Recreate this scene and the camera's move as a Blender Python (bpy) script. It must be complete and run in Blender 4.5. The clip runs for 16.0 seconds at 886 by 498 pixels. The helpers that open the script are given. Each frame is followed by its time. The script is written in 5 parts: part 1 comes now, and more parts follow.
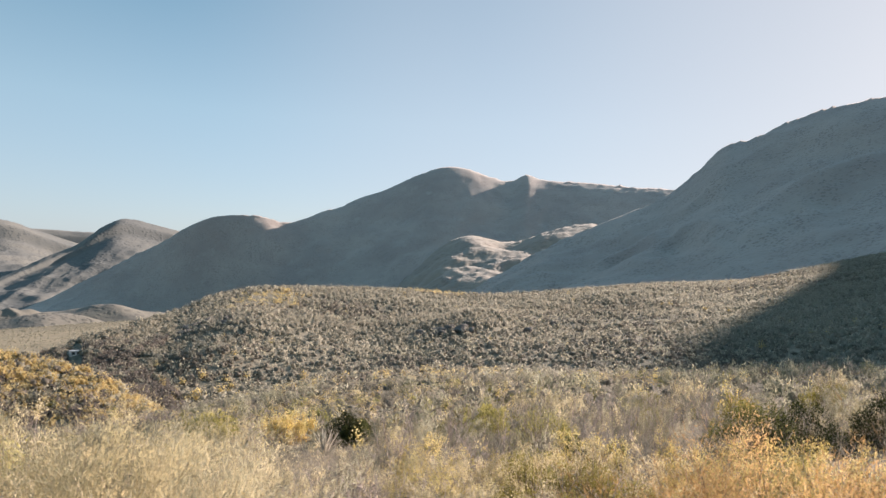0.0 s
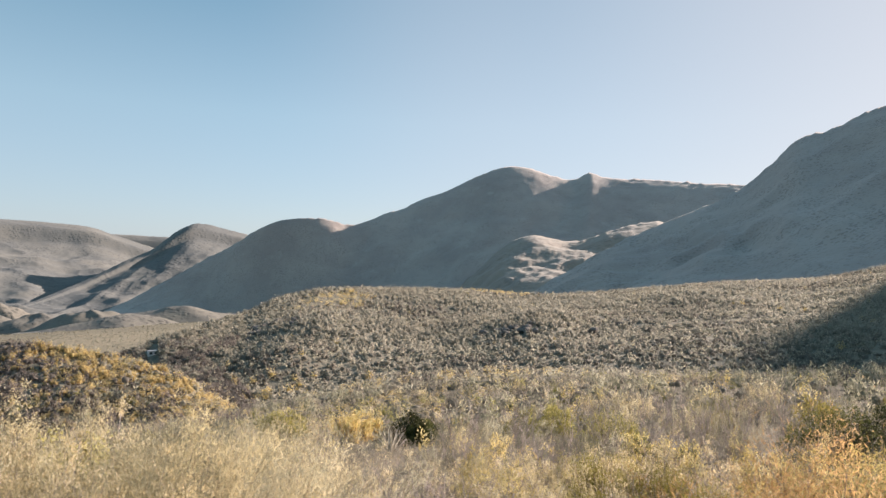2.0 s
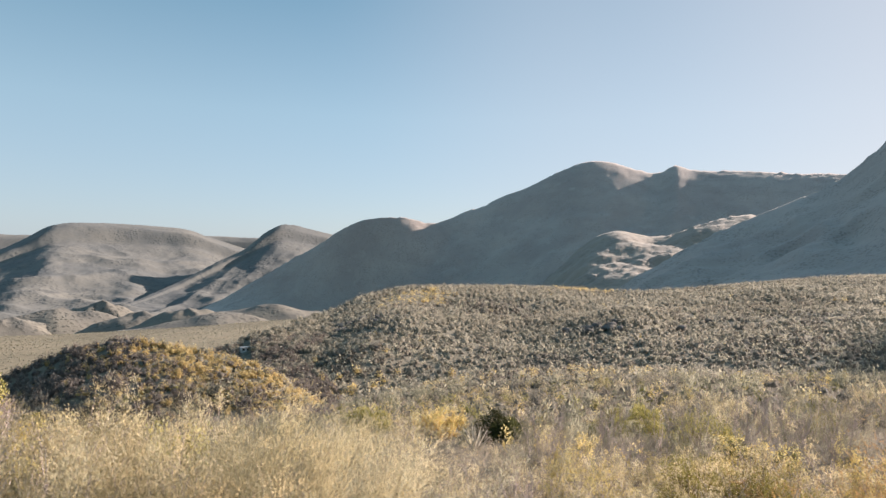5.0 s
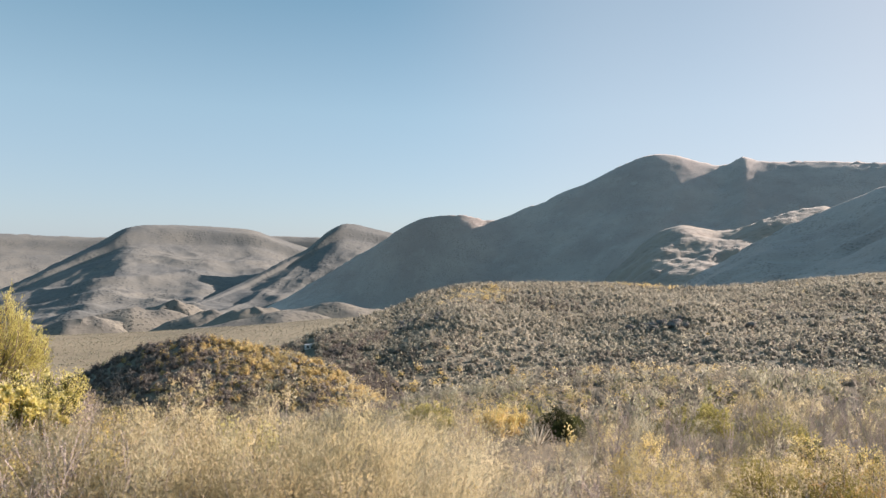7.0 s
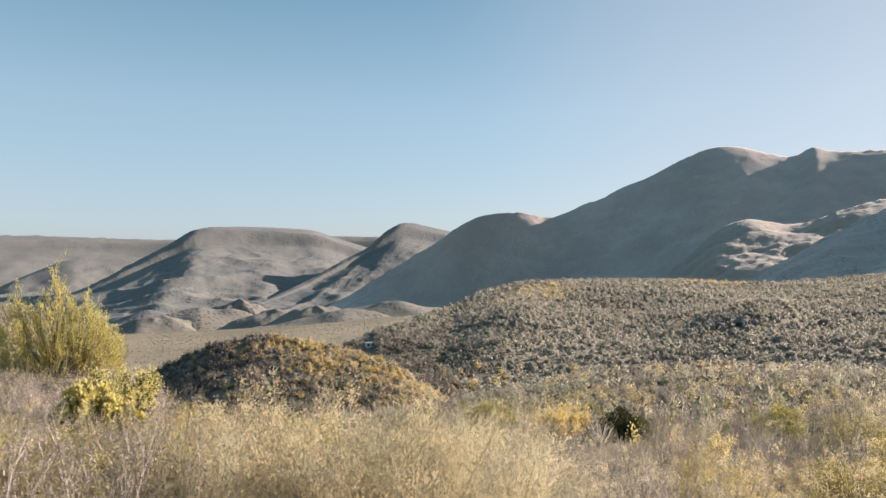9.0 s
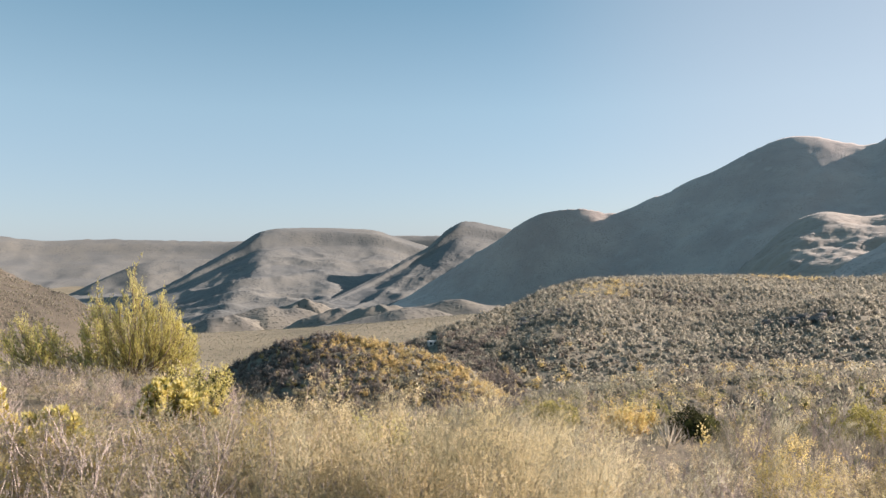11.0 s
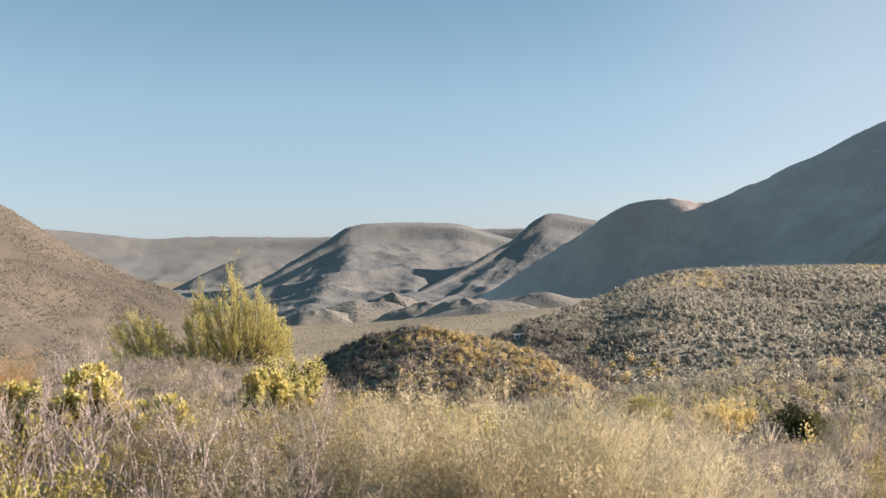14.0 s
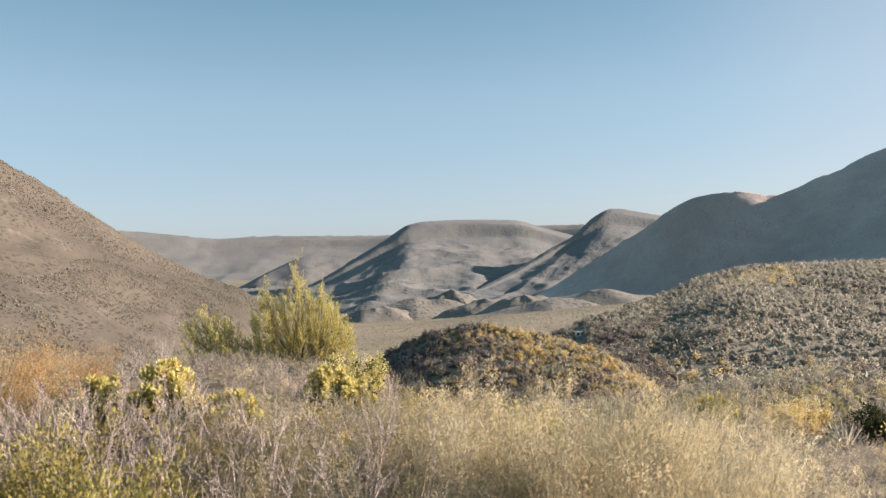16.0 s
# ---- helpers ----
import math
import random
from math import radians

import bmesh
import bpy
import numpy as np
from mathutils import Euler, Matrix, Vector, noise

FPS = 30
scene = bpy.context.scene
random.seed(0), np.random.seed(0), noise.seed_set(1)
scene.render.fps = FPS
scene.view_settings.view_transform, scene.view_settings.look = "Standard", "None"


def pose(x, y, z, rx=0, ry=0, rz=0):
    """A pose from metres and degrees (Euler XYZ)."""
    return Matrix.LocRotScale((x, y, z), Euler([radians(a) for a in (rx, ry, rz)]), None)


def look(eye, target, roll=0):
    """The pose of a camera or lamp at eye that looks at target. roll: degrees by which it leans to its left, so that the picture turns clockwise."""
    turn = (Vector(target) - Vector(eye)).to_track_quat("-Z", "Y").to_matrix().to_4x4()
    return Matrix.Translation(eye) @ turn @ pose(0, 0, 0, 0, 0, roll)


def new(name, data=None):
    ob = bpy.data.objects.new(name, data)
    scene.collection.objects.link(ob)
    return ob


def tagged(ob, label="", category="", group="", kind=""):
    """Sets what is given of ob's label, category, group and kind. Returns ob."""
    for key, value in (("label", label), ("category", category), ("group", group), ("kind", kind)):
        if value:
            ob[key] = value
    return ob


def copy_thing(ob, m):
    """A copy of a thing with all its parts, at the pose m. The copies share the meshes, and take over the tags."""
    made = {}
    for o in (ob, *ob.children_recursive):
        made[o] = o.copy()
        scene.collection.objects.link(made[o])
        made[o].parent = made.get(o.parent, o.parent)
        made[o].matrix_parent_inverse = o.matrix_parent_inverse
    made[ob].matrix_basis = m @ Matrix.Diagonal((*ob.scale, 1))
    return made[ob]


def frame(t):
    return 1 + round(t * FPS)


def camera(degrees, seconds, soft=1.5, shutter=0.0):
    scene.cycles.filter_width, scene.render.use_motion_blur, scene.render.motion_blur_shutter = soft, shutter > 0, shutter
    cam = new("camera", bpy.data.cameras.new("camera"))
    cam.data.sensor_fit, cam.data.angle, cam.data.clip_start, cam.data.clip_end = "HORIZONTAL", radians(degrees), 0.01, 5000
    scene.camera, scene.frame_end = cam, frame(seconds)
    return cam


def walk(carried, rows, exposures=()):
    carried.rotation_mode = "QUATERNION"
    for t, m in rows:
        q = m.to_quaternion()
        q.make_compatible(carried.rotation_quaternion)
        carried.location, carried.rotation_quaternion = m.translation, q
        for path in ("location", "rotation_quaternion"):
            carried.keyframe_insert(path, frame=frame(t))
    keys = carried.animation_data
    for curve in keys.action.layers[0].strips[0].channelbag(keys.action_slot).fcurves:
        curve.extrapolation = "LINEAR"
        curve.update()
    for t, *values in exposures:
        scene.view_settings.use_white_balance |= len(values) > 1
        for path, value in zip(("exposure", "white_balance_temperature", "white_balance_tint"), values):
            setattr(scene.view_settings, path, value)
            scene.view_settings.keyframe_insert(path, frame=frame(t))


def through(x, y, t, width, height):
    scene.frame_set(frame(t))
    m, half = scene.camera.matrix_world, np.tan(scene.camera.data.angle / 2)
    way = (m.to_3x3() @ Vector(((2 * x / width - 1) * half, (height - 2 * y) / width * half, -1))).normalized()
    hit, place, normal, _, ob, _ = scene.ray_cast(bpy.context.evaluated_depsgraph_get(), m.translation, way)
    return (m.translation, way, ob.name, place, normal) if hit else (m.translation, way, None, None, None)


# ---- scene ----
cam = camera(65.25, 16.0, soft=1.45)
cam.data.dof.use_dof, cam.data.dof.focus_distance, cam.data.dof.aperture_fstop = True, 60.0, 5.0

# A tripod pan: the lens stands a little in front of the pan axis, which leans slightly.
EYE = 1.6
ARM = 0.17
PAN = (
    (0.0, 0.0, 1.5, -2.4), (0.5, 1.35, 1.43, -2.25), (1.0, 2.69, 1.44, -2.18), (1.5, 3.86, 1.41, -2.05),
    (2.0, 5.17, 1.35, -1.87), (2.5, 6.35, 1.32, -1.76), (3.0, 7.47, 1.28, -1.6), (3.5, 8.46, 1.24, -1.56),
    (4.0, 9.6, 1.17, -1.5), (6.5, 15.49, 0.69, -0.87), (7.0, 16.8, 0.67, -0.7), (7.5, 17.85, 0.64, -0.5),
    (8.0, 19.01, 0.63, -0.31), (8.5, 20.24, 0.58, -0.17), (9.0, 21.61, 0.48, -0.04), (9.5, 22.93, 0.49, 0.16),
    (12.0, 28.97, 0.23, 0.86), (12.5, 30.1, 0.17, 0.93), (13.0, 31.24, 0.1, 1.06), (13.5, 32.3, 0.07, 1.26),
    (14.0, 33.65, -0.06, 1.37), (14.5, 34.82, -0.14, 1.53), (15.0, 35.93, -0.19, 1.6), (15.5, 37.12, -0.15, 1.69),
    (16.0, 38.53, -0.15, 1.9),
)
walk(cam, [(t, pose(-ARM * math.sin(radians(yaw)), ARM * math.cos(radians(yaw)), EYE, 90 + pitch, roll, yaw))
           for t, yaw, pitch, roll in PAN], exposures=((0.0, 1.19, 6620, 20), (5.0, 1.16, 6580, 20), (9.0, 1.15, 6550, 20), (16.0, 1.14, 6550, 20)))

# ---- light: a low sun behind the slope on one side, and a hazy sky ----
SUN_AZ, SUN_EL = -46.0, 20.6          # degrees to the left of +y, and above the horizon
world = bpy.data.worlds.new("sky")
scene.world = world
world.use_nodes = True
wn = world.node_tree
sky = wn.nodes.new("ShaderNodeTexSky")
sky.sky_type = "NISHITA"
sky.sun_disc = False
sky.sun_elevation = radians(SUN_EL)
sky.sun_rotation = radians(-SUN_AZ)
sky.altitude = 600
sky.air_density, sky.dust_density, sky.ozone_density = 1.0, 1.2, 1.0
wn.nodes["Background"].inputs["Strength"].default_value = 0.072
up = wn.nodes.new("ShaderNodeSeparateXYZ")
wn.links.new(wn.nodes.new("ShaderNodeTexCoord").outputs["Generated"], up.inputs[0])
haze = wn.nodes.new("ShaderNodeValToRGB")       # thin haze, paler towards the horizon
haze.color_ramp.elements[0].position, haze.color_ramp.elements[0].color = 0.0, (2.75, 3.85, 4.6, 1)
haze.color_ramp.elements[1].position, haze.color_ramp.elements[1].color = 0.42, (0.58, 2.0, 2.74, 1)
mid = haze.color_ramp.elements.new(0.2)
mid.color = (2.2, 3.7, 4.3, 1)
wn.links.new(up.outputs["Z"], haze.inputs[0])
veil = wn.nodes.new("ShaderNodeMix")
veil.data_type = "RGBA"
veil.inputs["Factor"].default_value = 0.66
wn.links.new(sky.outputs[0], veil.inputs[6])
wn.links.new(haze.outputs[0], veil.inputs[7])
# the sky whitens in a wide ring round the sun
near = wn.nodes.new("ShaderNodeVectorMath")
near.operation = "DOT_PRODUCT"
wn.links.new(up.inputs[0].links[0].from_socket, near.inputs[0])
_a, _e = radians(SUN_AZ), radians(SUN_EL)
SUN_WAY = Vector((-math.sin(_a) * math.cos(_e), math.cos(_a) * math.cos(_e), math.sin(_e)))
near.inputs[1].default_value = SUN_WAY
ring = wn.nodes.new("ShaderNodeValToRGB")
ring.color_ramp.elements[0].position, ring.color_ramp.elements[0].color = 0.42, (0, 0, 0, 1)
ring.color_ramp.elements[1].position, ring.color_ramp.elements[1].color = 1.0, (0.72, 0.72, 0.72, 1)
ring.color_ramp.interpolation = "EASE"
ring.color_ramp.elements.new(0.73).color = (0.34, 0.34, 0.34, 1)
wn.links.new(near.outputs["Value"], ring.inputs[0])
glare = wn.nodes.new("ShaderNodeMix")
glare.data_type = "RGBA"
glare.inputs[7].default_value = (3.85, 4.28, 4.55, 1)
wn.links.new(ring.outputs[0], glare.inputs["Factor"])
wn.links.new(veil.outputs[2], glare.inputs[6])
wn.links.new(glare.outputs[2], wn.nodes["Background"].inputs["Color"])
sun = new("sun", bpy.data.lights.new("sun", "SUN"))
sun.data.energy, sun.data.angle, sun.data.color = 5.2, radians(0.6), (1.0, 0.885, 0.755)
sun.matrix_world = look(SUN_WAY * 100, (0, 0, 0))



# ---- noise and mesh helpers ----
def lattice(ix, iy, seed):
    h = (ix.astype(np.int64) * 374761393 + iy.astype(np.int64) * 668265263 + seed * 2147483647) & 0xFFFFFFFF
    h = ((h ^ (h >> 13)) * 1274126177) & 0xFFFFFFFF
    return ((h ^ (h >> 16)) & 0xFFFF) / 65535.0


def vnoise(x, y, seed=0):
    """Smooth noise from -1 to 1."""
    ix, iy = np.floor(x), np.floor(y)
    fx, fy = x - ix, y - iy
    fx, fy = fx * fx * fx * (fx * (6 * fx - 15) + 10), fy * fy * fy * (fy * (6 * fy - 15) + 10)
    a, b = lattice(ix, iy, seed), lattice(ix + 1, iy, seed)
    c, d = lattice(ix, iy + 1, seed), lattice(ix + 1, iy + 1, seed)
    return 2 * ((a * (1 - fx) + b * fx) * (1 - fy) + (c * (1 - fx) + d * fx) * fy) - 1


def fbm(x, y, seed=0, octaves=4, gain=0.5):
    total, amp, norm = 0, 1.0, 0
    for k in range(octaves):
        total = total + amp * vnoise(x * 2 ** k + 17.3 * k, y * 2 ** k - 9.1 * k, seed + k)
        norm += amp
        amp *= gain
    return total / norm


def xy(az, r):
    a = np.radians(az)
    return -np.sin(a) * r, np.cos(a) * r


def curve(points):
    """A smooth profile through a few (angle, value) pairs."""
    px, py = np.array([p[0] for p in points], float), np.array([p[1] for p in points], float)
    order = np.argsort(px)
    px, py = px[order], py[order]
    m = np.gradient(py, px)

    def f(x):
        x = np.asarray(x, float)
        k = np.clip(np.searchsorted(px, x) - 1, 0, len(px) - 2)
        h = px[k + 1] - px[k]
        s = np.clip((x - px[k]) / h, 0, 1)
        return ((2 * s ** 3 - 3 * s ** 2 + 1) * py[k] + (s ** 3 - 2 * s ** 2 + s) * h * m[k]
                + (3 * s ** 2 - 2 * s ** 3) * py[k + 1] + (s ** 3 - s ** 2) * h * m[k + 1])
    return f


def mesh_from(name, verts, faces, smooth=True):
    """A mesh from arrays; all faces have the same number of corners."""
    verts, faces = np.asarray(verts, np.float32), np.asarray(faces, np.int32)
    me = bpy.data.meshes.new(name)
    me.vertices.add(len(verts))
    me.vertices.foreach_set("co", verts.ravel())
    n, k = faces.shape
    me.loops.add(n * k)
    me.loops.foreach_set("vertex_index", faces.ravel())
    me.polygons.add(n)
    me.polygons.foreach_set("loop_start", np.arange(0, n * k, k, dtype=np.int32))
    if smooth:
        me.polygons.foreach_set("use_smooth", np.ones(n, bool))
    me.update(calc_edges=True)
    return me


def grid_faces(rows, cols, wrap=False):
    i, j = np.meshgrid(np.arange(rows - 1), np.arange(cols if wrap else cols - 1), indexing="ij")
    j2 = (j + 1) % cols
    return np.stack([i * cols + j, i * cols + j2, (i + 1) * cols + j2, (i + 1) * cols + j], -1).reshape(-1, 4)


# ---- materials ----
class Nodes:
    """Short hand for a node material."""

    def __init__(self, name):
        self.mat = bpy.data.materials.new(name)
        self.mat.use_nodes = True
        self.nt = self.mat.node_tree
        self.bsdf = self.nt.nodes["Principled BSDF"]
        self.out = self.nt.nodes["Material Output"]

    def node(self, kind, **inputs):
        n = self.nt.nodes.new(kind)
        for k, v in inputs.items():
            self.put(n.inputs[k.replace("_", " ")], v)
        return n

    def put(self, socket, v):
        if isinstance(v, bpy.types.NodeSocket):
            self.nt.links.new(v, socket)
        else:
            socket.default_value = v

    def coords(self):
        return self.node("ShaderNodeNewGeometry").outputs["Position"]

    def noise(self, scale, detail=4, rough=0.55, vector=None):
        n = self.node("ShaderNodeTexNoise", Scale=scale, Detail=detail, Roughness=rough)
        self.put(n.inputs["Vector"], vector or self.coords())
        return n.outputs["Fac"]

    def ramp(self, fac, *stops):
        n = self.node("ShaderNodeValToRGB")
        self.put(n.inputs["Fac"], fac)
        el = n.color_ramp.elements
        while len(el) < len(stops):
            el.new(0.5)
        for e, (p, c) in zip(el, stops):
            e.position, e.color = p, (*c, 1)
        return n.outputs["Color"]

    def mix(self, fac, a, b, mode="MIX"):
        n = self.node("ShaderNodeMix")
        n.data_type, n.blend_type = "RGBA", mode
        self.put(n.inputs["Factor"], fac)
        for s, v in ((n.inputs[6], a), (n.inputs[7], b)):
            self.put(s, v if isinstance(v, bpy.types.NodeSocket) else (*v, 1))
        return n.outputs[2]

    def math(self, op, a, b=0.0):
        n = self.node("ShaderNodeMath")
        n.operation = op
        self.put(n.inputs[0], a)
        self.put(n.inputs[1], b)
        return n.outputs[0]

    def bump(self, height, strength=0.5, distance=0.1):
        n = self.node("ShaderNodeBump", Strength=strength, Distance=distance, Height=height)
        self.put(self.bsdf.inputs["Normal"], n.outputs["Normal"])

    def done(self, color, rough=0.9, through=0.0):
        self.put(self.bsdf.inputs["Base Color"], color)
        self.put(self.bsdf.inputs["Roughness"], rough)
        self.bsdf.inputs["Specular IOR Level"].default_value = 0.2
        if through:
            tr = self.node("ShaderNodeBsdfTranslucent")
            self.put(tr.inputs["Color"], color)
            m = self.node("ShaderNodeMixShader", Fac=through)
            self.nt.links.new(self.bsdf.outputs[0], m.inputs[1])
            self.nt.links.new(tr.outputs[0], m.inputs[2])
            self.nt.links.new(m.outputs[0], self.out.inputs["Surface"])
        return self.mat


def land_material(name, low, high, rock, bush, bush_scale, patch_scale, bump_d, sheen=0.0):
    """Dry scrub: soil and grass tones, dots of bushes, bare rock in the rough places; sheen imitates haze."""
    n = Nodes(name)
    big = n.noise(patch_scale, 5, 0.6)
    base = n.ramp(big, (0.35, low), (0.65, high))
    v = n.node("ShaderNodeTexVoronoi", Scale=bush_scale)
    warp = n.node("ShaderNodeTexNoise", Scale=bush_scale * 0.9, Detail=3)
    n.put(warp.inputs["Vector"], n.coords())
    bend = n.node("ShaderNodeVectorMath")
    bend.operation = "SCALE"
    n.put(bend.inputs[3], 1.1 / bush_scale)
    n.put(bend.inputs[0], warp.outputs["Color"])
    shift = n.node("ShaderNodeVectorMath")
    n.put(shift.inputs[0], n.coords())
    n.put(shift.inputs[1], bend.outputs[0])
    n.put(v.inputs["Vector"], shift.outputs[0])
    dots = n.ramp(v.outputs["Distance"], (0.25, (1, 1, 1)), (0.5, (0, 0, 0)))
    cover = n.noise(bush_scale * 0.12, 3)
    fac = n.math("MULTIPLY", dots, n.ramp(cover, (0.38, (0.15, 0.15, 0.15)), (0.6, (0.85, 0.85, 0.85))))
    base = n.mix(fac, base, bush)
    crag = n.noise(patch_scale * 3.7, 6, 0.7)
    base = n.mix(n.ramp(crag, (0.58, (0, 0, 0)), (0.7, (0.7, 0.7, 0.7))), base, rock)
    h = n.math("ADD", n.math("MULTIPLY", fac, 0.7), crag)
    n.bump(h, 0.6, bump_d)
    n.bsdf.inputs["Sheen Weight"].default_value = sheen
    n.bsdf.inputs["Sheen Roughness"].default_value = 0.7
    return n.done(base, 0.95)


SOIL = land_material("dry_soil", (0.13, 0.106, 0.072), (0.20, 0.163, 0.11), (0.22, 0.19, 0.155), (0.10, 0.088, 0.056), 1.6, 0.12, 0.03)
VALLEY = land_material("valley_floor", (0.20, 0.172, 0.118), (0.30, 0.252, 0.172), (0.28, 0.245, 0.19), (0.155, 0.14, 0.098), 0.22, 0.008, 0.6)
HILL_GROUND = land_material("hill_litter", (0.16, 0.147, 0.112), (0.235, 0.21, 0.158), (0.24, 0.215, 0.175), (0.12, 0.112, 0.085), 1.2, 0.08, 0.25)
# raised or cooled tones and sheen stand in for haze on distant slopes
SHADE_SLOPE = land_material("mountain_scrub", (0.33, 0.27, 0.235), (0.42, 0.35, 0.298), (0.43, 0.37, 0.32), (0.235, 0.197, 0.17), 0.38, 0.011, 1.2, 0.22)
FAR_SLOPE = land_material("far_mountain_scrub", (0.122, 0.128, 0.124), (0.178, 0.172, 0.150), (0.165, 0.163, 0.158), (0.095, 0.102, 0.100), 0.11, 0.006, 1.6, 0.04)
# darkened copy of the shaded mountain scrub, to dim the sunlit spur
LIT_SLOPE = land_material("lit_mountain_scrub", (0.24, 0.196, 0.152), (0.30, 0.246, 0.184), (0.28, 0.236, 0.185), (0.185, 0.153, 0.12), 0.11, 0.02, 1.5, 0.2)
KNOLL_SLOPE = land_material("knoll_scrub", (0.15, 0.142, 0.125), (0.215, 0.195, 0.155), (0.20, 0.185, 0.16), (0.09, 0.088, 0.076), 0.18, 0.02, 1.2, 0.04)
LEFT_SLOPE = land_material("stony_slope_scrub", (0.092, 0.08, 0.063), (0.142, 0.12, 0.091), (0.215, 0.188, 0.155), (0.045, 0.042, 0.031), 0.42, 0.02, 0.5)


# ---- the ground: one sheet out to the horizon ----
EDGE = curve(((-180, -3), (-90, -3), (-33, -5.0), (-23, -6.3), (-15, -7.4), (-6, -8.7), (3, -10.1), (12, -10.9),
              (18, -11.5), (26, -12.5), (34, -12.7), (46, -11.5), (58, -9), (75, -7), (100, -4), (180, -3)))
FLOOR = curve(((-180, -12), (-60, -10), (-20, -14), (10, -18), (28, -25), (46, -27), (75, -18), (180, -12)))


def ground_height(az, r):
    az, r = np.broadcast_arrays(np.asarray(az, float), np.asarray(r, float))
    z48 = EYE + 48 * np.tan(np.radians(EDGE(az))) - 0.9
    z24 = EYE + 24 * np.tan(np.radians(EDGE(az) - 2.2)) - 0.9
    fl = FLOOR(az)
    deep = np.interp(az, (-40, 20, 40, 60, 90, 180), (0.3, 0.8, 1.0, 1.0, 0.6, 0.3))
    brow = np.interp(az, (-60, -33, 34, 44, 56, 90, 180), (0.3, 0.40, 0.40, 0.12, 0.04, 0.05, 0.3))
    knots_r = (0.0, 3.0, 11.0, 15.0, 24.0, 48.0, 75.0, 160.0, 600.0, 1000.0, 2000.0, 3200.0, 5000.0)
    knots_z = (0 * az, 0 * az, z24 * brow, z24 * (0.16 + brow), z24, z48, np.minimum(z48 - 2.0, fl * 0.62), fl, -62 * deep,
               -106 * deep, -140 * deep, -140 * deep, -60 * deep)
    lr = np.log(r + 6.0)
    lk = np.log(np.array(knots_r) + 6.0)
    k = np.clip(np.searchsorted(lk, lr) - 1, 0, len(lk) - 2)
    stack = np.stack(knots_z)
    idx = np.indices(az.shape)
    s = np.clip((lr - lk[k]) / (lk[k + 1] - lk[k]), 0, 1)
    za, zb = stack[(k, *idx)], stack[(k + 1, *idx)]
    slope = lambda q: (stack[(np.clip(q + 1, 0, len(lk) - 1), *idx)] - stack[(np.clip(q - 1, 0, len(lk) - 1), *idx)]) / (
        lk[np.clip(q + 1, 0, len(lk) - 1)] - lk[np.clip(q - 1, 0, len(lk) - 1)])
    h = lk[k + 1] - lk[k]
    z = ((2 * s ** 3 - 3 * s ** 2 + 1) * za + (s ** 3 - 2 * s ** 2 + s) * h * slope(k)
         + (3 * s ** 2 - 2 * s ** 3) * zb + (s ** 3 - s ** 2) * h * slope(k + 1))
    x, y = xy(az, r)
    return z + 0.05 * fbm(x / 3, y / 3, 5) * np.clip(r / 6, 0, 1) + np.clip(r / 300, 0, 6) * fbm(x / 90, y / 90, 9)


def build_ground():
    az = np.linspace(-180, 180, 361)[:-1]
    rr = np.concatenate([[0.004], np.geomspace(0.6, 4950, 150)])
    A, Rr = np.meshgrid(az, rr)
    x, y = xy(A, Rr)
    me = mesh_from("ground", np.stack([x, y, ground_height(A, Rr)], -1).reshape(-1, 3), grid_faces(len(rr), len(az), True)[:, ::-1])
    me.materials.append(SOIL)
    me.materials.append(VALLEY)
    ring = np.repeat(np.arange(len(rr) - 1), len(az))
    me.polygons.foreach_set("material_index", (rr[ring] > 130).astype(np.int32))
    return tagged(new("ground", me), "dry sandy ground under low scrub, falling to a valley", "ground", kind="structure")


build_ground()


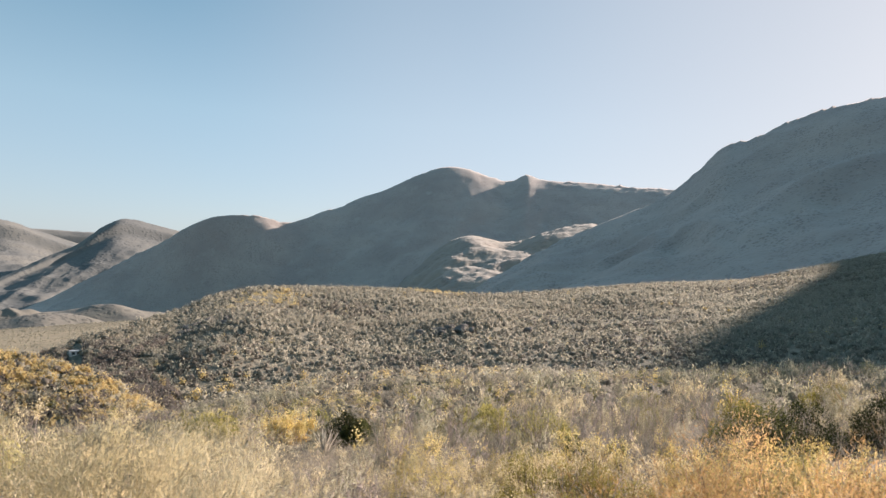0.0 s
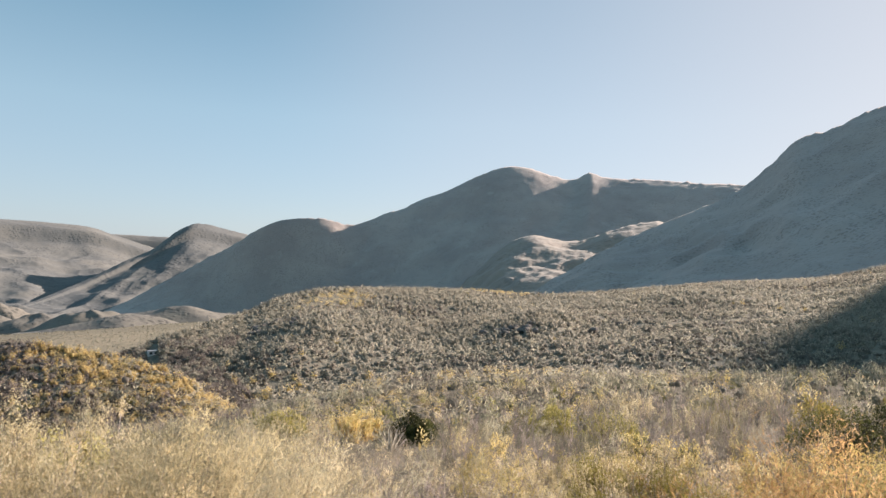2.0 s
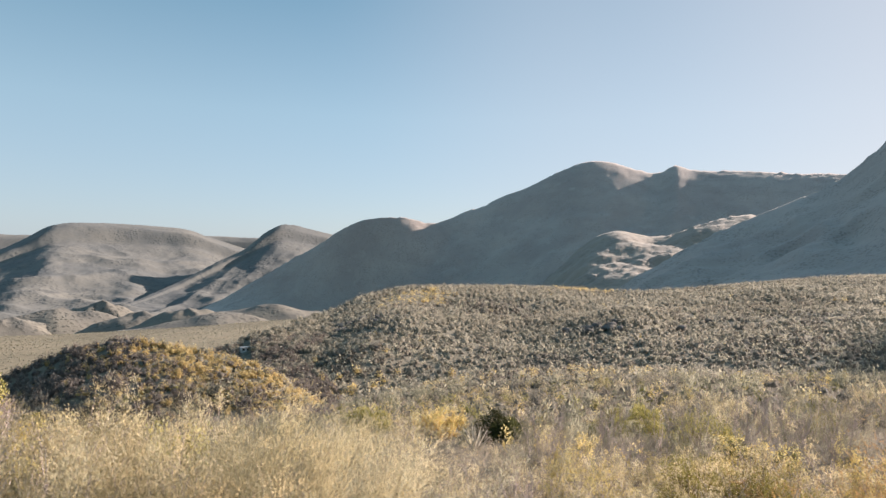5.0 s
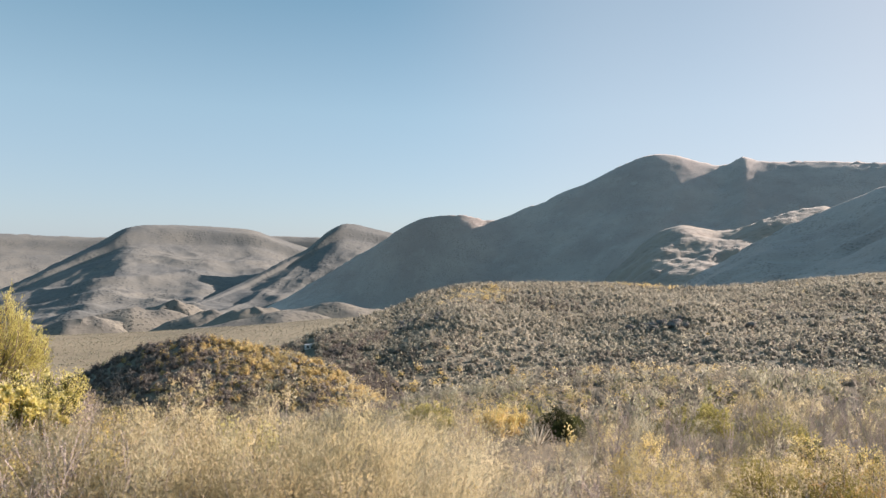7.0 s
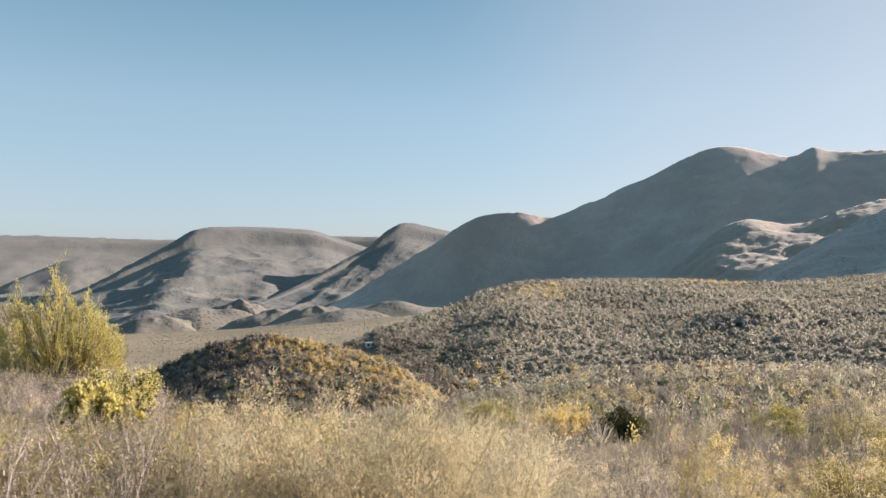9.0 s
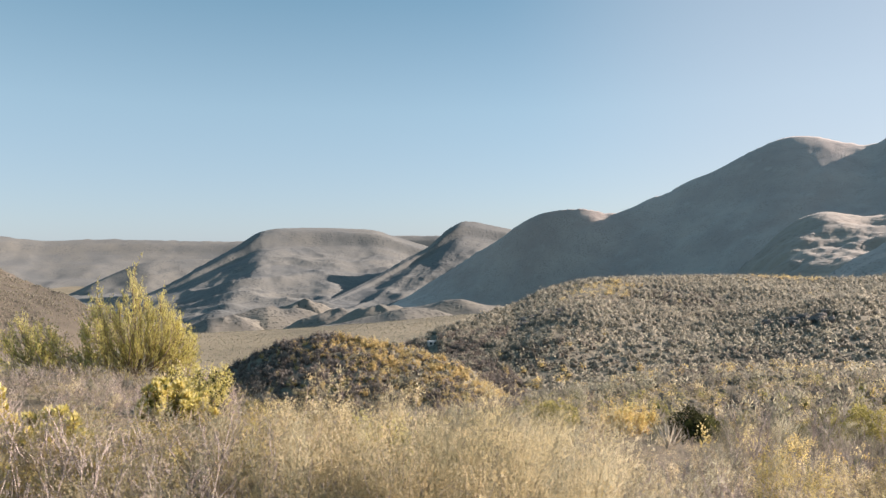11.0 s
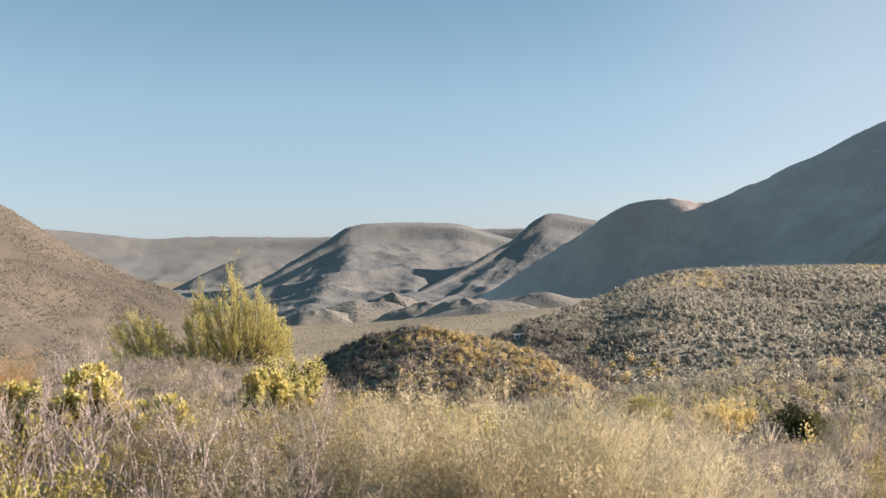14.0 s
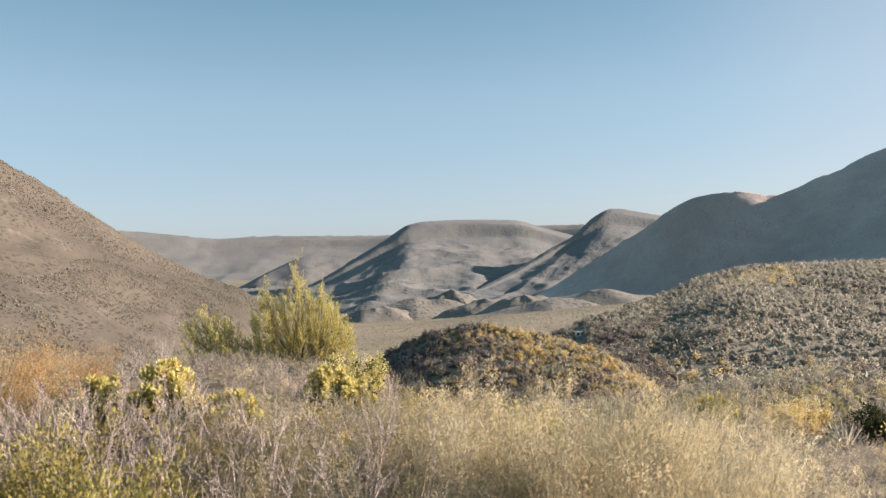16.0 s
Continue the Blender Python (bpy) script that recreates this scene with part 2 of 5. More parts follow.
class Landform:
    """A hill or mountain: foot, crest and back slope as profiles over the bearing."""

    def __init__(self, a0, a1, crest, far, foot, back, foot_z, power=1.3, gully=0.0, gully_width=4.0, rough=0.0, rough_size=40.0, bands=0.0, crag=0.0, crag_size=25.0, bumps=(), ribs=0.0, rib_width=2.5, skew=1.5, rim=0.0, drop=0.0, spurs=(), seed=1):
        self.a0, self.a1 = a0, a1
        self.crest, self.far, self.foot, self.back, self.foot_z = curve(crest), curve(far), curve(foot), back, curve(foot_z)
        self.ribs, self.rib_width, self.skew, self.rim, self.drop, self.spurs = ribs, rib_width, skew, rim, drop, spurs
        self.power, self.gully, self.gully_width, self.rough, self.rough_size, self.bands, self.crag, self.crag_size, self.bumps, self.seed = (
            power, gully, gully_width, rough, rough_size, bands, crag, crag_size, bumps, seed)

    def height(self, az, r):
        az, r = np.broadcast_arrays(np.asarray(az, float), np.asarray(r, float))
        rc, rf, zf = self.far(az), self.foot(az), self.foot_z(az)
        zc = EYE + rc * np.tan(np.radians(self.crest(az)))
        u = (r - rf) / (rc - rf)
        front = np.clip(u, 0, 1)
        p = front ** self.power
        p = p * (1 - 0.35 * front ** 6) + 0.35 * front ** 6     # rounds the shoulder
        if self.rim:                                            # a cliff under the crest
            cliff = np.clip((front - 0.86) / 0.05, 0, 1)
            p = p * (1 - self.rim) + self.rim * cliff * cliff * (3 - 2 * cliff)
        b = np.clip((r - rc) / self.back, 0, 1)
        z = np.where(u < 1, zf + (zc - zf) * p, zc + (zf - self.drop - zc) * (1 - (1 - b) ** 2))
        z = np.where(u < 0, zf + u * 30, z)
        env = np.clip(np.sin(np.pi * np.clip(u, 0, 1)), 0, 1)
        x, y = xy(az, r)
        wob = 0.8 * vnoise(x / (self.rough_size * 2), y / (self.rough_size * 2), self.seed + 50)
        big = np.radians(self.gully_width) * np.mean(rc)
        gx, gy = x / big + 0.5 * wob, y / big - 0.5 * wob
        g = np.abs(vnoise(gx, gy, self.seed)) + 0.5 * np.abs(vnoise(2.1 * gx, 2.1 * gy, self.seed + 3)) + 0.25 * np.abs(vnoise(4.3 * gx, 4.3 * gy, self.seed + 4))
        z = z - self.gully * env * (g - 0.55)
        z = z + self.rough * (0.12 + 0.88 * np.maximum(env, np.clip(u - 1, 0, 1))) * fbm(x / self.rough_size, y / self.rough_size, self.seed + 7, 5, 0.55)
        if self.ribs:                                           # spurs and gullies that run down the slope
            q = az / self.rib_width + self.skew * u + 0.2 * vnoise(x / 300, y / 300, self.seed + 60)
            rib = 1 - np.abs(vnoise(q, 0.7 * u, self.seed + 61)) * 2 + 0.4 * (1 - 2 * np.abs(vnoise(2.7 * q, 1.5 * u, self.seed + 62)))
            z = z + self.ribs * np.clip(np.sin(np.pi * np.clip(u, 0, 1) ** 0.8), 0, 1) * rib
        if self.crag:
            edge = np.clip((u - 0.8) / 0.2, 0.08, 1) * np.clip(fbm(x / (self.crag_size * 5), y / (self.crag_size * 5), self.seed + 21) + 0.55, 0, 1)
            z = z + self.crag * edge * (np.abs(fbm(x / self.crag_size, y / self.crag_size, self.seed + 9, 4, 0.6)) * 2 - 0.5)
        for a, q, wide, deep, high in self.bumps:
            z = z + high * np.exp(-((az - a) / wide) ** 2 - ((u - q) / deep) ** 2)
        for top, low, wide, high in self.spurs:                 # ridges that run from the crest to the foot
            mid_az = low + (top - low) * np.clip(u, 0, 1) ** 0.8 + 0.5 * vnoise(x / 260, y / 260, self.seed + 70)
            off = (az - mid_az) / wide
            z = z + high * np.clip(np.sin(np.pi * np.clip(u, 0, 1) ** 0.9), 0, 1) * np.exp(-np.abs(off) ** 1.5)
        end = np.clip(np.minimum(az - self.a0, self.a1 - az) / 2.0, 0, 1)
        z = z - (1 - end) ** 2 * 0.05 * rc
        if self.bands:
            q = z / self.bands
            z = z + 0.5 * env * self.bands * 0.28 * np.sin(2 * np.pi * q) * np.clip(fbm(x / 150, y / 150, self.seed + 30) + 0.4, 0, 1)
        return z

    def build(self, name, mat, label, category, n_az=260, n_front=90, n_back=24):
        az = np.linspace(self.a0, self.a1, n_az)
        s = np.concatenate([np.linspace(-0.02, 1, n_front), 1 + np.linspace(0, 1, n_back + 1)[1:]])
        A, S = np.meshgrid(az, s)
        rc, rf = self.far(A), self.foot(A)
        Rr = np.where(S <= 1, rf + (rc - rf) * S, rc + self.back * (S - 1))
        x, y = xy(A, Rr)
        me = mesh_from(name, np.stack([x, y, self.height(A, Rr)], -1).reshape(-1, 3), grid_faces(len(s), n_az)[:, ::-1])
        me.materials.append(mat)
        return tagged(new(name, me), label, category, kind="structure")


# beyond -33 degrees the crest is unseen, shaped to cast the hill's shadow
RIGHT_MT = Landform(-100, 1, ((-100, 10), (-75, 14), (-60, 17), (-52, 18.6), (-47, 19.3), (-44, 18.8), (-42.2, 17.3), (-40, 14.1), (-36.5, 13.4), (-32.45, 13.05), (-30.5, 12.85), (-27.6, 12.2), (-24.6, 11.0),
                              (-23.2, 10.45), (-22.04, 10.2), (-20.04, 8.35), (-18.2, 6.75), (-14.4, 4.75), (-12.2, 3.8), (-8.1, 1.8), (-5.4, 0.1), (-3, -1.4), (1, -5)),
                    ((-100, 600), (-48, 640), (-22, 700), (-8, 640), (1, 560)), ((-100, 260), (-48, 300), (-22, 380), (-8, 430), (1, 430)), 420,
                    ((-100, -5), (-33, 0), (-10, -25), (1, -40)), 1.25, 12, 8, 7, 60, crag=4.5, crag_size=10, seed=11)
MAIN_MT = Landform(-34, 36, ((-34, 5), (-18, 6.85), (-14.7, 7.05), (-11.4, 7.3), (-9.1, 7.4), (-7.5, 7.55), (-6.67, 7.85), (-5.4, 7.3), (-3.5, 7.62), (-2.06, 8.08), (0.3, 8.22),
                             (2.6, 7.38), (5.15, 6.1), (7.67, 5.12), (8.57, 4.58), (9.9, 4.22), (11.5, 3.45), (13.3, 3.1), (14.6, 3.42), (16, 3.48), (17.6, 3.36), (18.5, 3.2), (20.2, 2.4), (21.9, 1.22),
                             (24, -0.05), (26.1, -1.35), (28.4, -2.75), (30.3, -3.9), (33, -5.2), (36, -6.5)),
                   ((-34, 1300), (8, 1350), (16, 1270), (24, 1330), (36, 1480)), ((-34, 900), (0, 970), (12, 1110), (20, 1170), (28, 1250), (36, 1370)), 600,
                   ((-34, -50), (20, -90), (36, -112)), 1.05, 5, 6.5, 6, 60, crag=3.5, crag_size=16, ribs=1.6, rib_width=2.6, seed=23)
# separate rise added to make the sunlit patch on the main mountain's face
LIT_SPUR = Landform(-14, 5, ((-14, 4.2), (-11, 3.9), (-8, 3.1), (-6.5, 2.5), (-5, 2.3), (-3.7, 2.5), (-2.3, 2.7), (-0.8, 2.3), (0.6, 1.4), (2, 0.0), (5, -3)),
                    ((-14, 1120), (-8, 1060), (5, 1000)), ((-14, 740), (5, 740)), 120, ((-14, -20), (-4, -24), (5, -60)), 1.15, 3, 4.5, 12, 45, crag=5, crag_size=14, seed=29)
CONE_MT = Landform(12, 44, ((12, -1), (18, 1.2), (20.9, 1.9), (22.8, 2.32), (24.2, 2.62), (25.1, 2.58), (26.33, 1.9), (27.73, 0.68), (29.8, -0.4), (32.1, -1.78), (34.8, -3.1), (37.4, -4.2), (40, -4.9), (44, -5.6)),
                   ((12, 2100), (25, 2000), (37, 1500), (44, 1100)), ((12, 1200), (25, 1350), (36, 1290), (44, 820)), 700, ((12, -115), (44, -118)), 1.5, 9, 5, 7, 110, crag=3, crag_size=40, ribs=1, rib_width=2.4, skew=2.2, rim=0.10, spurs=((24.4, 33, 2.6, 18), (20.5, 26, 1.8, 10), (26.2, 38, 1.6, 8)), seed=37)
MESA = Landform(20, 58, ((20, -2), (24, -1), (27, 0.35), (29, 0.95), (30.9, 1.55), (32.3, 1.98), (34.1, 2.12), (38.8, 2.2), (40.4, 2.12), (41.5, 1.88), (43.3, 0.76), (46, -0.77), (48.2, -2.05), (50.7, -3.2), (54, -4.4), (58, -5.2)),
                ((20, 2600), (40, 2600), (58, 1900)), ((20, 1100), (33, 1100), (38, 1050), (42, 1100), (58, 1150)), 800, ((20, -135), (58, -135)), 1.7, 16, 5, 10, 130, crag=4, crag_size=45,
                ribs=0, rib_width=2.2, skew=1.2, rim=0.16, spurs=((39.6, 47, 3.0, 30), (34.8, 37.5, 1.8, 14), (31.5, 33, 1.6, 12)), seed=41)
DARK_RIDGE = Landform(34, 60, ((34, 0.2), (40, 0.0), (45.4, -0.22), (48.1, -0.26), (50.3, -0.5), (52.5, -1.4), (55, -2.6), (60, -3.6)),
                      ((34, 3300), (60, 2900)), ((34, 2900), (60, 2600)), 600, ((34, -165), (60, -165)), 1.1, 14, 3.0, 10, 160, seed=53)
FAR_PLATEAU = Landform(8, 100, ((8, 1.4), (27.4, 1.5), (31.4, 1.55), (36, 1.45), (42.6, 1.18), (45.4, 1.18), (51.1, 1.33), (53.7, 1.33), (57, 1.27), (59, 1.53), (62.4, 1.95), (70, 2.25), (85, 2.0), (100, 1.6)),
                       ((8, 4300), (100, 4300)), ((8, 3400), (60, 3100), (100, 3400)), 550, ((8, -165), (100, -150)), 2.0, 8, 6, 12, 220, bands=70, crag=8, crag_size=60, ribs=9, rib_width=3.0, rim=0.12, seed=67)
LEFT_MT = Landform(46, 150, ((46, -10), (50, -7.0), (52.2, -5.0), (54.2, -3.25), (57.5, -1.67), (60.4, -0.12), (63.1, 1.62), (64.6, 2.72), (66.8, 4.34), (69.2, 6.03), (71.2, 7.17), (78, 10.5), (90, 14), (120, 12), (150, 8)),
                   ((46, 420), (60, 480), (90, 520), (150, 600)), ((46, 300), (60, 270), (90, 240), (150, 300)), 350,
                   ((46, -95), (52, -66), (60, -47), (75, -42), (90, -30), (150, -20)), 1.15, 4, 9, 3, 30, crag=2.2, crag_size=9, seed=71)
HILL = Landform(-75, 36, ((-75, 3.78), (-45, 3.38), (-32.7, 2.28), (-29, 1.33), (-22.9, -0.12), (-16.7, -0.67), (-12.3, -1.17), (-7.35, -1.77), (-2.24, -2.18), (2, -2.02), (6.7, -2.02), (12.1, -2.2), (16.1, -2.57), (18.6, -3.17),
                          (20.7, -4.17), (23.4, -5.07), (26.8, -6.17), (29.3, -7.17), (33, -8.42), (36, -9.72)),
                ((-75, 300), (-33, 290), (-16, 220), (2, 178), (12, 160), (18, 140), (24, 116), (30, 104), (36, 98)), ((-75, 70), (-16, 62), (12, 62), (24, 64), (36, 72)), 120,
                ((-75, -6), (-33, -6.5), (-15, -9.5), (3, -12), (12, -12.3), (24, -12.6), (36, -17)), 1.0, 0.9, 9, 1.2, 22, bumps=((15.5, 0.45, 3.6, 0.16, 1.0), (-3, 0.42, 3.5, 0.16, 2.4), (6, 0.5, 3, 0.2, -1.2), (14, 0.86, 3, 0.12, 0.8)), drop=38, seed=83)
MOUND = Landform(20, 50, ((20, -12.15), (22.4, -11.25), (25.6, -9.1), (30.3, -7.6), (33.9, -6.8), (36.57, -6.5), (37.9, -6.7), (40, -7.15), (42.5, -8.2), (45.5, -9.55), (50, -11.35)),
                 ((20, 66), (36, 76), (50, 82)), ((20, 50), (36, 54), (50, 60)), 26, ((20, -12.5), (36, -13.5), (50, -16)), 0.8, 0.8, 6, 0.7, 8, drop=8, seed=97)

RIGHT_MT.build("mountain", SHADE_SLOPE, "steep scrub-covered mountainside in shade against the sun", "mountain", 300, 80)
LIT_SPUR.build("foothill", LIT_SLOPE, "low foothill catching the sun below the shaded mountain", "hill", 120, 50)
MAIN_MT.build("mountain", SHADE_SLOPE, "broad shaded mountain with a rounded peak and rocky knob", "mountain", 360, 80)
CONE_MT.build("mountain", FAR_SLOPE, "pointed distant mountain with sunlit olive slopes", "mountain", 320, 110)
MESA.build("mountain", FAR_SLOPE, "flat-topped distant mountain with a rocky rim", "mountain", 360, 130)
DARK_RIDGE.build("mountain", FAR_SLOPE, "low distant ridge in blue shade", "mountain", 120, 40)
FAR_PLATEAU.build("mountain", FAR_SLOPE, "long flat plateau on the skyline", "mountain", 260, 44)
LEFT_MT.build("mountain", LEFT_SLOPE, "sunlit stony brown slope dotted with low bushes", "mountain", 300, 90)
HILL.build("hill", HILL_GROUND, "long low hill covered in grey-green scrub", "hill", 300, 110)
MOUND.build("mound", HILL_GROUND, "rounded mound covered in yellow-flowering scrub", "mound", 200, 90)


def knoll(az, r, el, wide, deep, mat, label):
    """A low rocky rise on the valley floor."""
    n, m = 40, 22
    high = EYE + r * math.tan(radians(el)) - float(ground_height(np.array([az]), np.array([r]))[0]) + 3
    s, w = np.meshgrid(np.linspace(0, 1, m), np.linspace(0, 2 * math.pi, n, endpoint=False), indexing="ij")
    x, y = s * wide * np.cos(w), s * deep * np.sin(w)
    x, y = x * (1 + 0.2 * np.sin(3 * w + az)), y * (1 + 0.2 * np.cos(2 * w + az))
    z = -3 + 0.9 * high * (1 - s ** 1.5) ** 1.6 - 2.5 * s ** 2 + 0.35 * high * (1 - s) * fbm(x / (wide * 0.5) + az, y / (wide * 0.5), int(az), 4)
    me = mesh_from("knoll", np.stack([x, y, z], -1).reshape(-1, 3), grid_faces(m, n, True))
    me.materials.append(mat)
    ob = tagged(new("knoll", me), label, "hill", kind="structure")
    px, py = xy(az, r)
    ob.matrix_basis = pose(float(px), float(py), float(ground_height(np.array([az]), np.array([r]))[0]), 0, 0, az)
    return ob


for az, r, el, wide, deep in ((25.8, 760, -3.6, 130, 90), (29.2, 700, -4.3, 80, 60), (32.0, 720, -3.9, 62, 50), (35.4, 780, -4.0, 66, 50), (38.0, 980, -3.1, 90, 56), (40.8, 900, -3.4, 120, 70), (43.6, 860, -4.4, 90, 60)):
    knoll(az, r, el, wide, deep, KNOLL_SLOPE, "low rocky knoll on the valley floor")

LANDS = (HILL, MOUND, LEFT_MT, RIGHT_MT)


def surface(az, r):
    """The height of the land, with its hills."""
    z = ground_height(az, r)
    az, r = np.asarray(az, float), np.asarray(r, float)
    for land in LANDS:
        ok = (az > land.a0) & (az < land.a1) & (r > land.foot(az)) & (r < land.far(az) + land.back)
        z = np.where(ok, np.maximum(z, land.height(az, r)), z)
    return z


# ---- plants ----
def leaf_material(name, dark, mid, light, through=0.35, rough=0.7):
    """Leaves or flowers: each piece coloured by its tint, each plant with its own tone."""
    n = Nodes(name)
    at = n.node("ShaderNodeAttribute")
    at.attribute_name = "tint"
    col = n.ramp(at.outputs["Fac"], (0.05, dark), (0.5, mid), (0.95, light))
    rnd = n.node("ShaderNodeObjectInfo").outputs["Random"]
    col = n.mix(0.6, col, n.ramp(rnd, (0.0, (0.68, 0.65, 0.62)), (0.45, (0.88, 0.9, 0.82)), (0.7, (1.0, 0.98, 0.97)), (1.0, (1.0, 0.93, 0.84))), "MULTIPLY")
    return n.done(col, rough, through)


def bark_material(name, dark, light):
    n = Nodes(name)
    g = n.noise(60, 5)
    n.bump(g, 0.4, 0.004)
    return n.done(n.ramp(g, (0.3, dark), (0.7, light)), 0.9)


STRAW = leaf_material("straw_blades", (0.38, 0.305, 0.175), (0.68, 0.58, 0.355), (0.87, 0.785, 0.55), 0.62)
STRAW_GREEN = leaf_material("straw_green_blades", (0.235, 0.225, 0.155), (0.42, 0.4, 0.285), (0.62, 0.585, 0.45), 0.56)
BEIGE = leaf_material("beige_dry_twigs", (0.195, 0.17, 0.14), (0.335, 0.297, 0.245), (0.48, 0.43, 0.365), 0.45)
MOUND_LEAF = leaf_material("mound_scrub_leaves", (0.12, 0.105, 0.095), (0.235, 0.205, 0.18), (0.37, 0.325, 0.285), 0.35)
MAUVE = leaf_material("grey_mauve_leaves", (0.24, 0.2, 0.185), (0.43, 0.365, 0.335), (0.58, 0.50, 0.455), 0.42)
TWIG = bark_material("grey_twigs", (0.25, 0.2, 0.18), (0.56, 0.48, 0.435))
STRAW_TWIG = bark_material("straw_stems", (0.30, 0.24, 0.155), (0.58, 0.49, 0.33))
BROWN_TWIG = bark_material("brown_twigs", (0.14, 0.105, 0.075), (0.32, 0.245, 0.17))
GREY_LEAF = leaf_material("grey_green_leaves", (0.165, 0.157, 0.13), (0.30, 0.285, 0.24), (0.45, 0.425, 0.36), 0.45)
HILL_LEAF = leaf_material("hill_scrub_leaves", (0.25, 0.236, 0.19), (0.45, 0.42, 0.335), (0.60, 0.555, 0.445), 0.54)
OLIVE_LEAF = leaf_material("olive_leaves", (0.18, 0.17, 0.05), (0.37, 0.34, 0.115), (0.58, 0.52, 0.22), 0.5)
DARK_LEAF = leaf_material("dark_green_leaves", (0.02, 0.026, 0.01), (0.05, 0.058, 0.02), (0.11, 0.112, 0.04), 0.15)
GREEN_LEAF = leaf_material("green_leaves", (0.05, 0.06, 0.022), (0.11, 0.12, 0.042), (0.22, 0.215, 0.075), 0.35)
TREE_LEAF = leaf_material("yellow_green_leaves", (0.40, 0.375, 0.11), (0.61, 0.565, 0.205), (0.81, 0.755, 0.40), 0.64)
GOLD = leaf_material("golden_shrub_flowers", (0.52, 0.40, 0.18), (0.75, 0.59, 0.29), (0.86, 0.74, 0.44), 0.6)
YELLOW = leaf_material("yellow_flowers", (0.55, 0.40, 0.12), (0.76, 0.60, 0.24), (0.87, 0.76, 0.42), 0.5)
PALE_YELLOW = leaf_material("pale_flowers", (0.56, 0.46, 0.26), (0.78, 0.67, 0.42), (0.88, 0.80, 0.60), 0.55)
LIME_LEAF = leaf_material("lime_olive_leaves", (0.15, 0.125, 0.03), (0.32, 0.275, 0.075), (0.52, 0.455, 0.165), 0.3)
LIME_TOP = leaf_material("lime_tops", (0.52, 0.45, 0.12), (0.73, 0.645, 0.24), (0.87, 0.8, 0.45), 0.45)
ORANGE = leaf_material("orange_plumes", (0.40, 0.235, 0.10), (0.62, 0.395, 0.18), (0.79, 0.57, 0.31), 0.58)


def unit(v):
    return v / np.maximum(np.linalg.norm(v, axis=-1, keepdims=True), 1e-9)


def rand_dirs(rs, n):
    return unit(rs.normal(size=(n, 3)))


def tubes(lines, r0, r1, rs):
    """Three-sided tapering twigs along polylines (N, K, 3)."""
    n, k, _ = lines.shape
    d = unit(lines[:, -1] - lines[:, 0])
    a = unit(np.cross(d, rand_dirs(rs, n)))
    b = np.cross(d, a)
    rad = np.linspace(1, 0, k)[None, :] * (np.reshape(r0, (-1, 1)) - r1) + r1
    rings = []
    for q in range(3):
        w = 2 * math.pi * q / 3
        rings.append(lines + rad[:, :, None] * (math.cos(w) * a + math.sin(w) * b)[:, None, :])
    v = np.stack(rings, 2).reshape(-1, 3)
    i, s, q = np.meshgrid(np.arange(n), np.arange(k - 1), np.arange(3), indexing="ij")
    o = (i * k + s) * 3
    q2 = (q + 1) % 3
    f = np.stack([o + q, o + q2, o + 3 + q2, o + 3 + q], -1).reshape(-1, 4)
    return v, f


def leaves(base, way, length, width, rs, fold=0.25):
    """Pointed leaves: each a folded diamond of four corners."""
    n = len(base)
    side = unit(np.cross(way, rand_dirs(rs, n)))
    nor = np.cross(way, side)
    length, width = np.reshape(length, (-1, 1)) * np.ones((n, 1)), np.reshape(width, (-1, 1)) * np.ones((n, 1))
    tip = base + way * length
    m = base + way * length * 0.45
    v = np.stack([base, m + side * width * 0.5 + nor * width * fold, tip, m - side * width * 0.5 + nor * width * fold], 1).reshape(-1, 3)
    o = np.arange(n)[:, None] * 4
    return v, np.concatenate([o, o + 1, o + 2, o + 3], 1)


def grow(rs, n, h, spread, base_r, k=5, bend=0.5, low=0.55):
    """Main stems of a bush: polylines from the ground outwards and up."""
    ang = rs.uniform(0, 2 * math.pi, n)
    out = np.sqrt(rs.uniform(0, 1, n)) * spread
    ln = h * rs.uniform(low, 1.0, n) * np.sqrt(np.clip(1.0 - 0.45 * (out / max(spread, 1e-6)) ** 2, 0.1, 1))
    s = np.linspace(0, 1, k)[None, :]
    rad = base_r * rs.uniform(0.1, 1, n)[:, None] + out[:, None] * (s ** (1 - 0.5 * bend))
    x = np.cos(ang)[:, None] * rad
    y = np.sin(ang)[:, None] * rad
    z = ln[:, None] * s ** (1 + 0.3 * bend)
    p = np.stack([x, y, z], -1)
    p[:, 1:] += rs.normal(size=(n, k - 1, 3)) * h * 0.025
    return p


def along(lines, rs, m, lo, hi):
    """m points on every polyline between the shares lo and hi, with the way there."""
    n, k, _ = lines.shape
    s = rs.uniform(lo, hi, (n, m)) * (k - 1)
    i = np.clip(s.astype(int), 0, k - 2)
    f = (s - i)[..., None]
    rows = np.arange(n)[:, None]
    a, b = lines[rows, i], lines[rows, i + 1]
    return (a + (b - a) * f).reshape(-1, 3), unit(b - a).reshape(-1, 3)


def branch(lines, rs, m, lo, hi, length, away=0.8, k=4, lift=0.2):
    p, d = along(lines, rs, m, lo, hi)
    n = len(p)
    w = unit(d + rand_dirs(rs, n) * away + np.array([0, 0, lift]))
    ln = length * rs.uniform(0.5, 1.0, (n, 1, 1))
    s = np.linspace(0, 1, k)[None, :, None]
    q = p[:, None] + w[:, None] * ln * s
    q = q + (s ** 2) * ln * 0.35 * (rand_dirs(rs, n) + np.array([0, 0, lift]))[:, None]
    return q


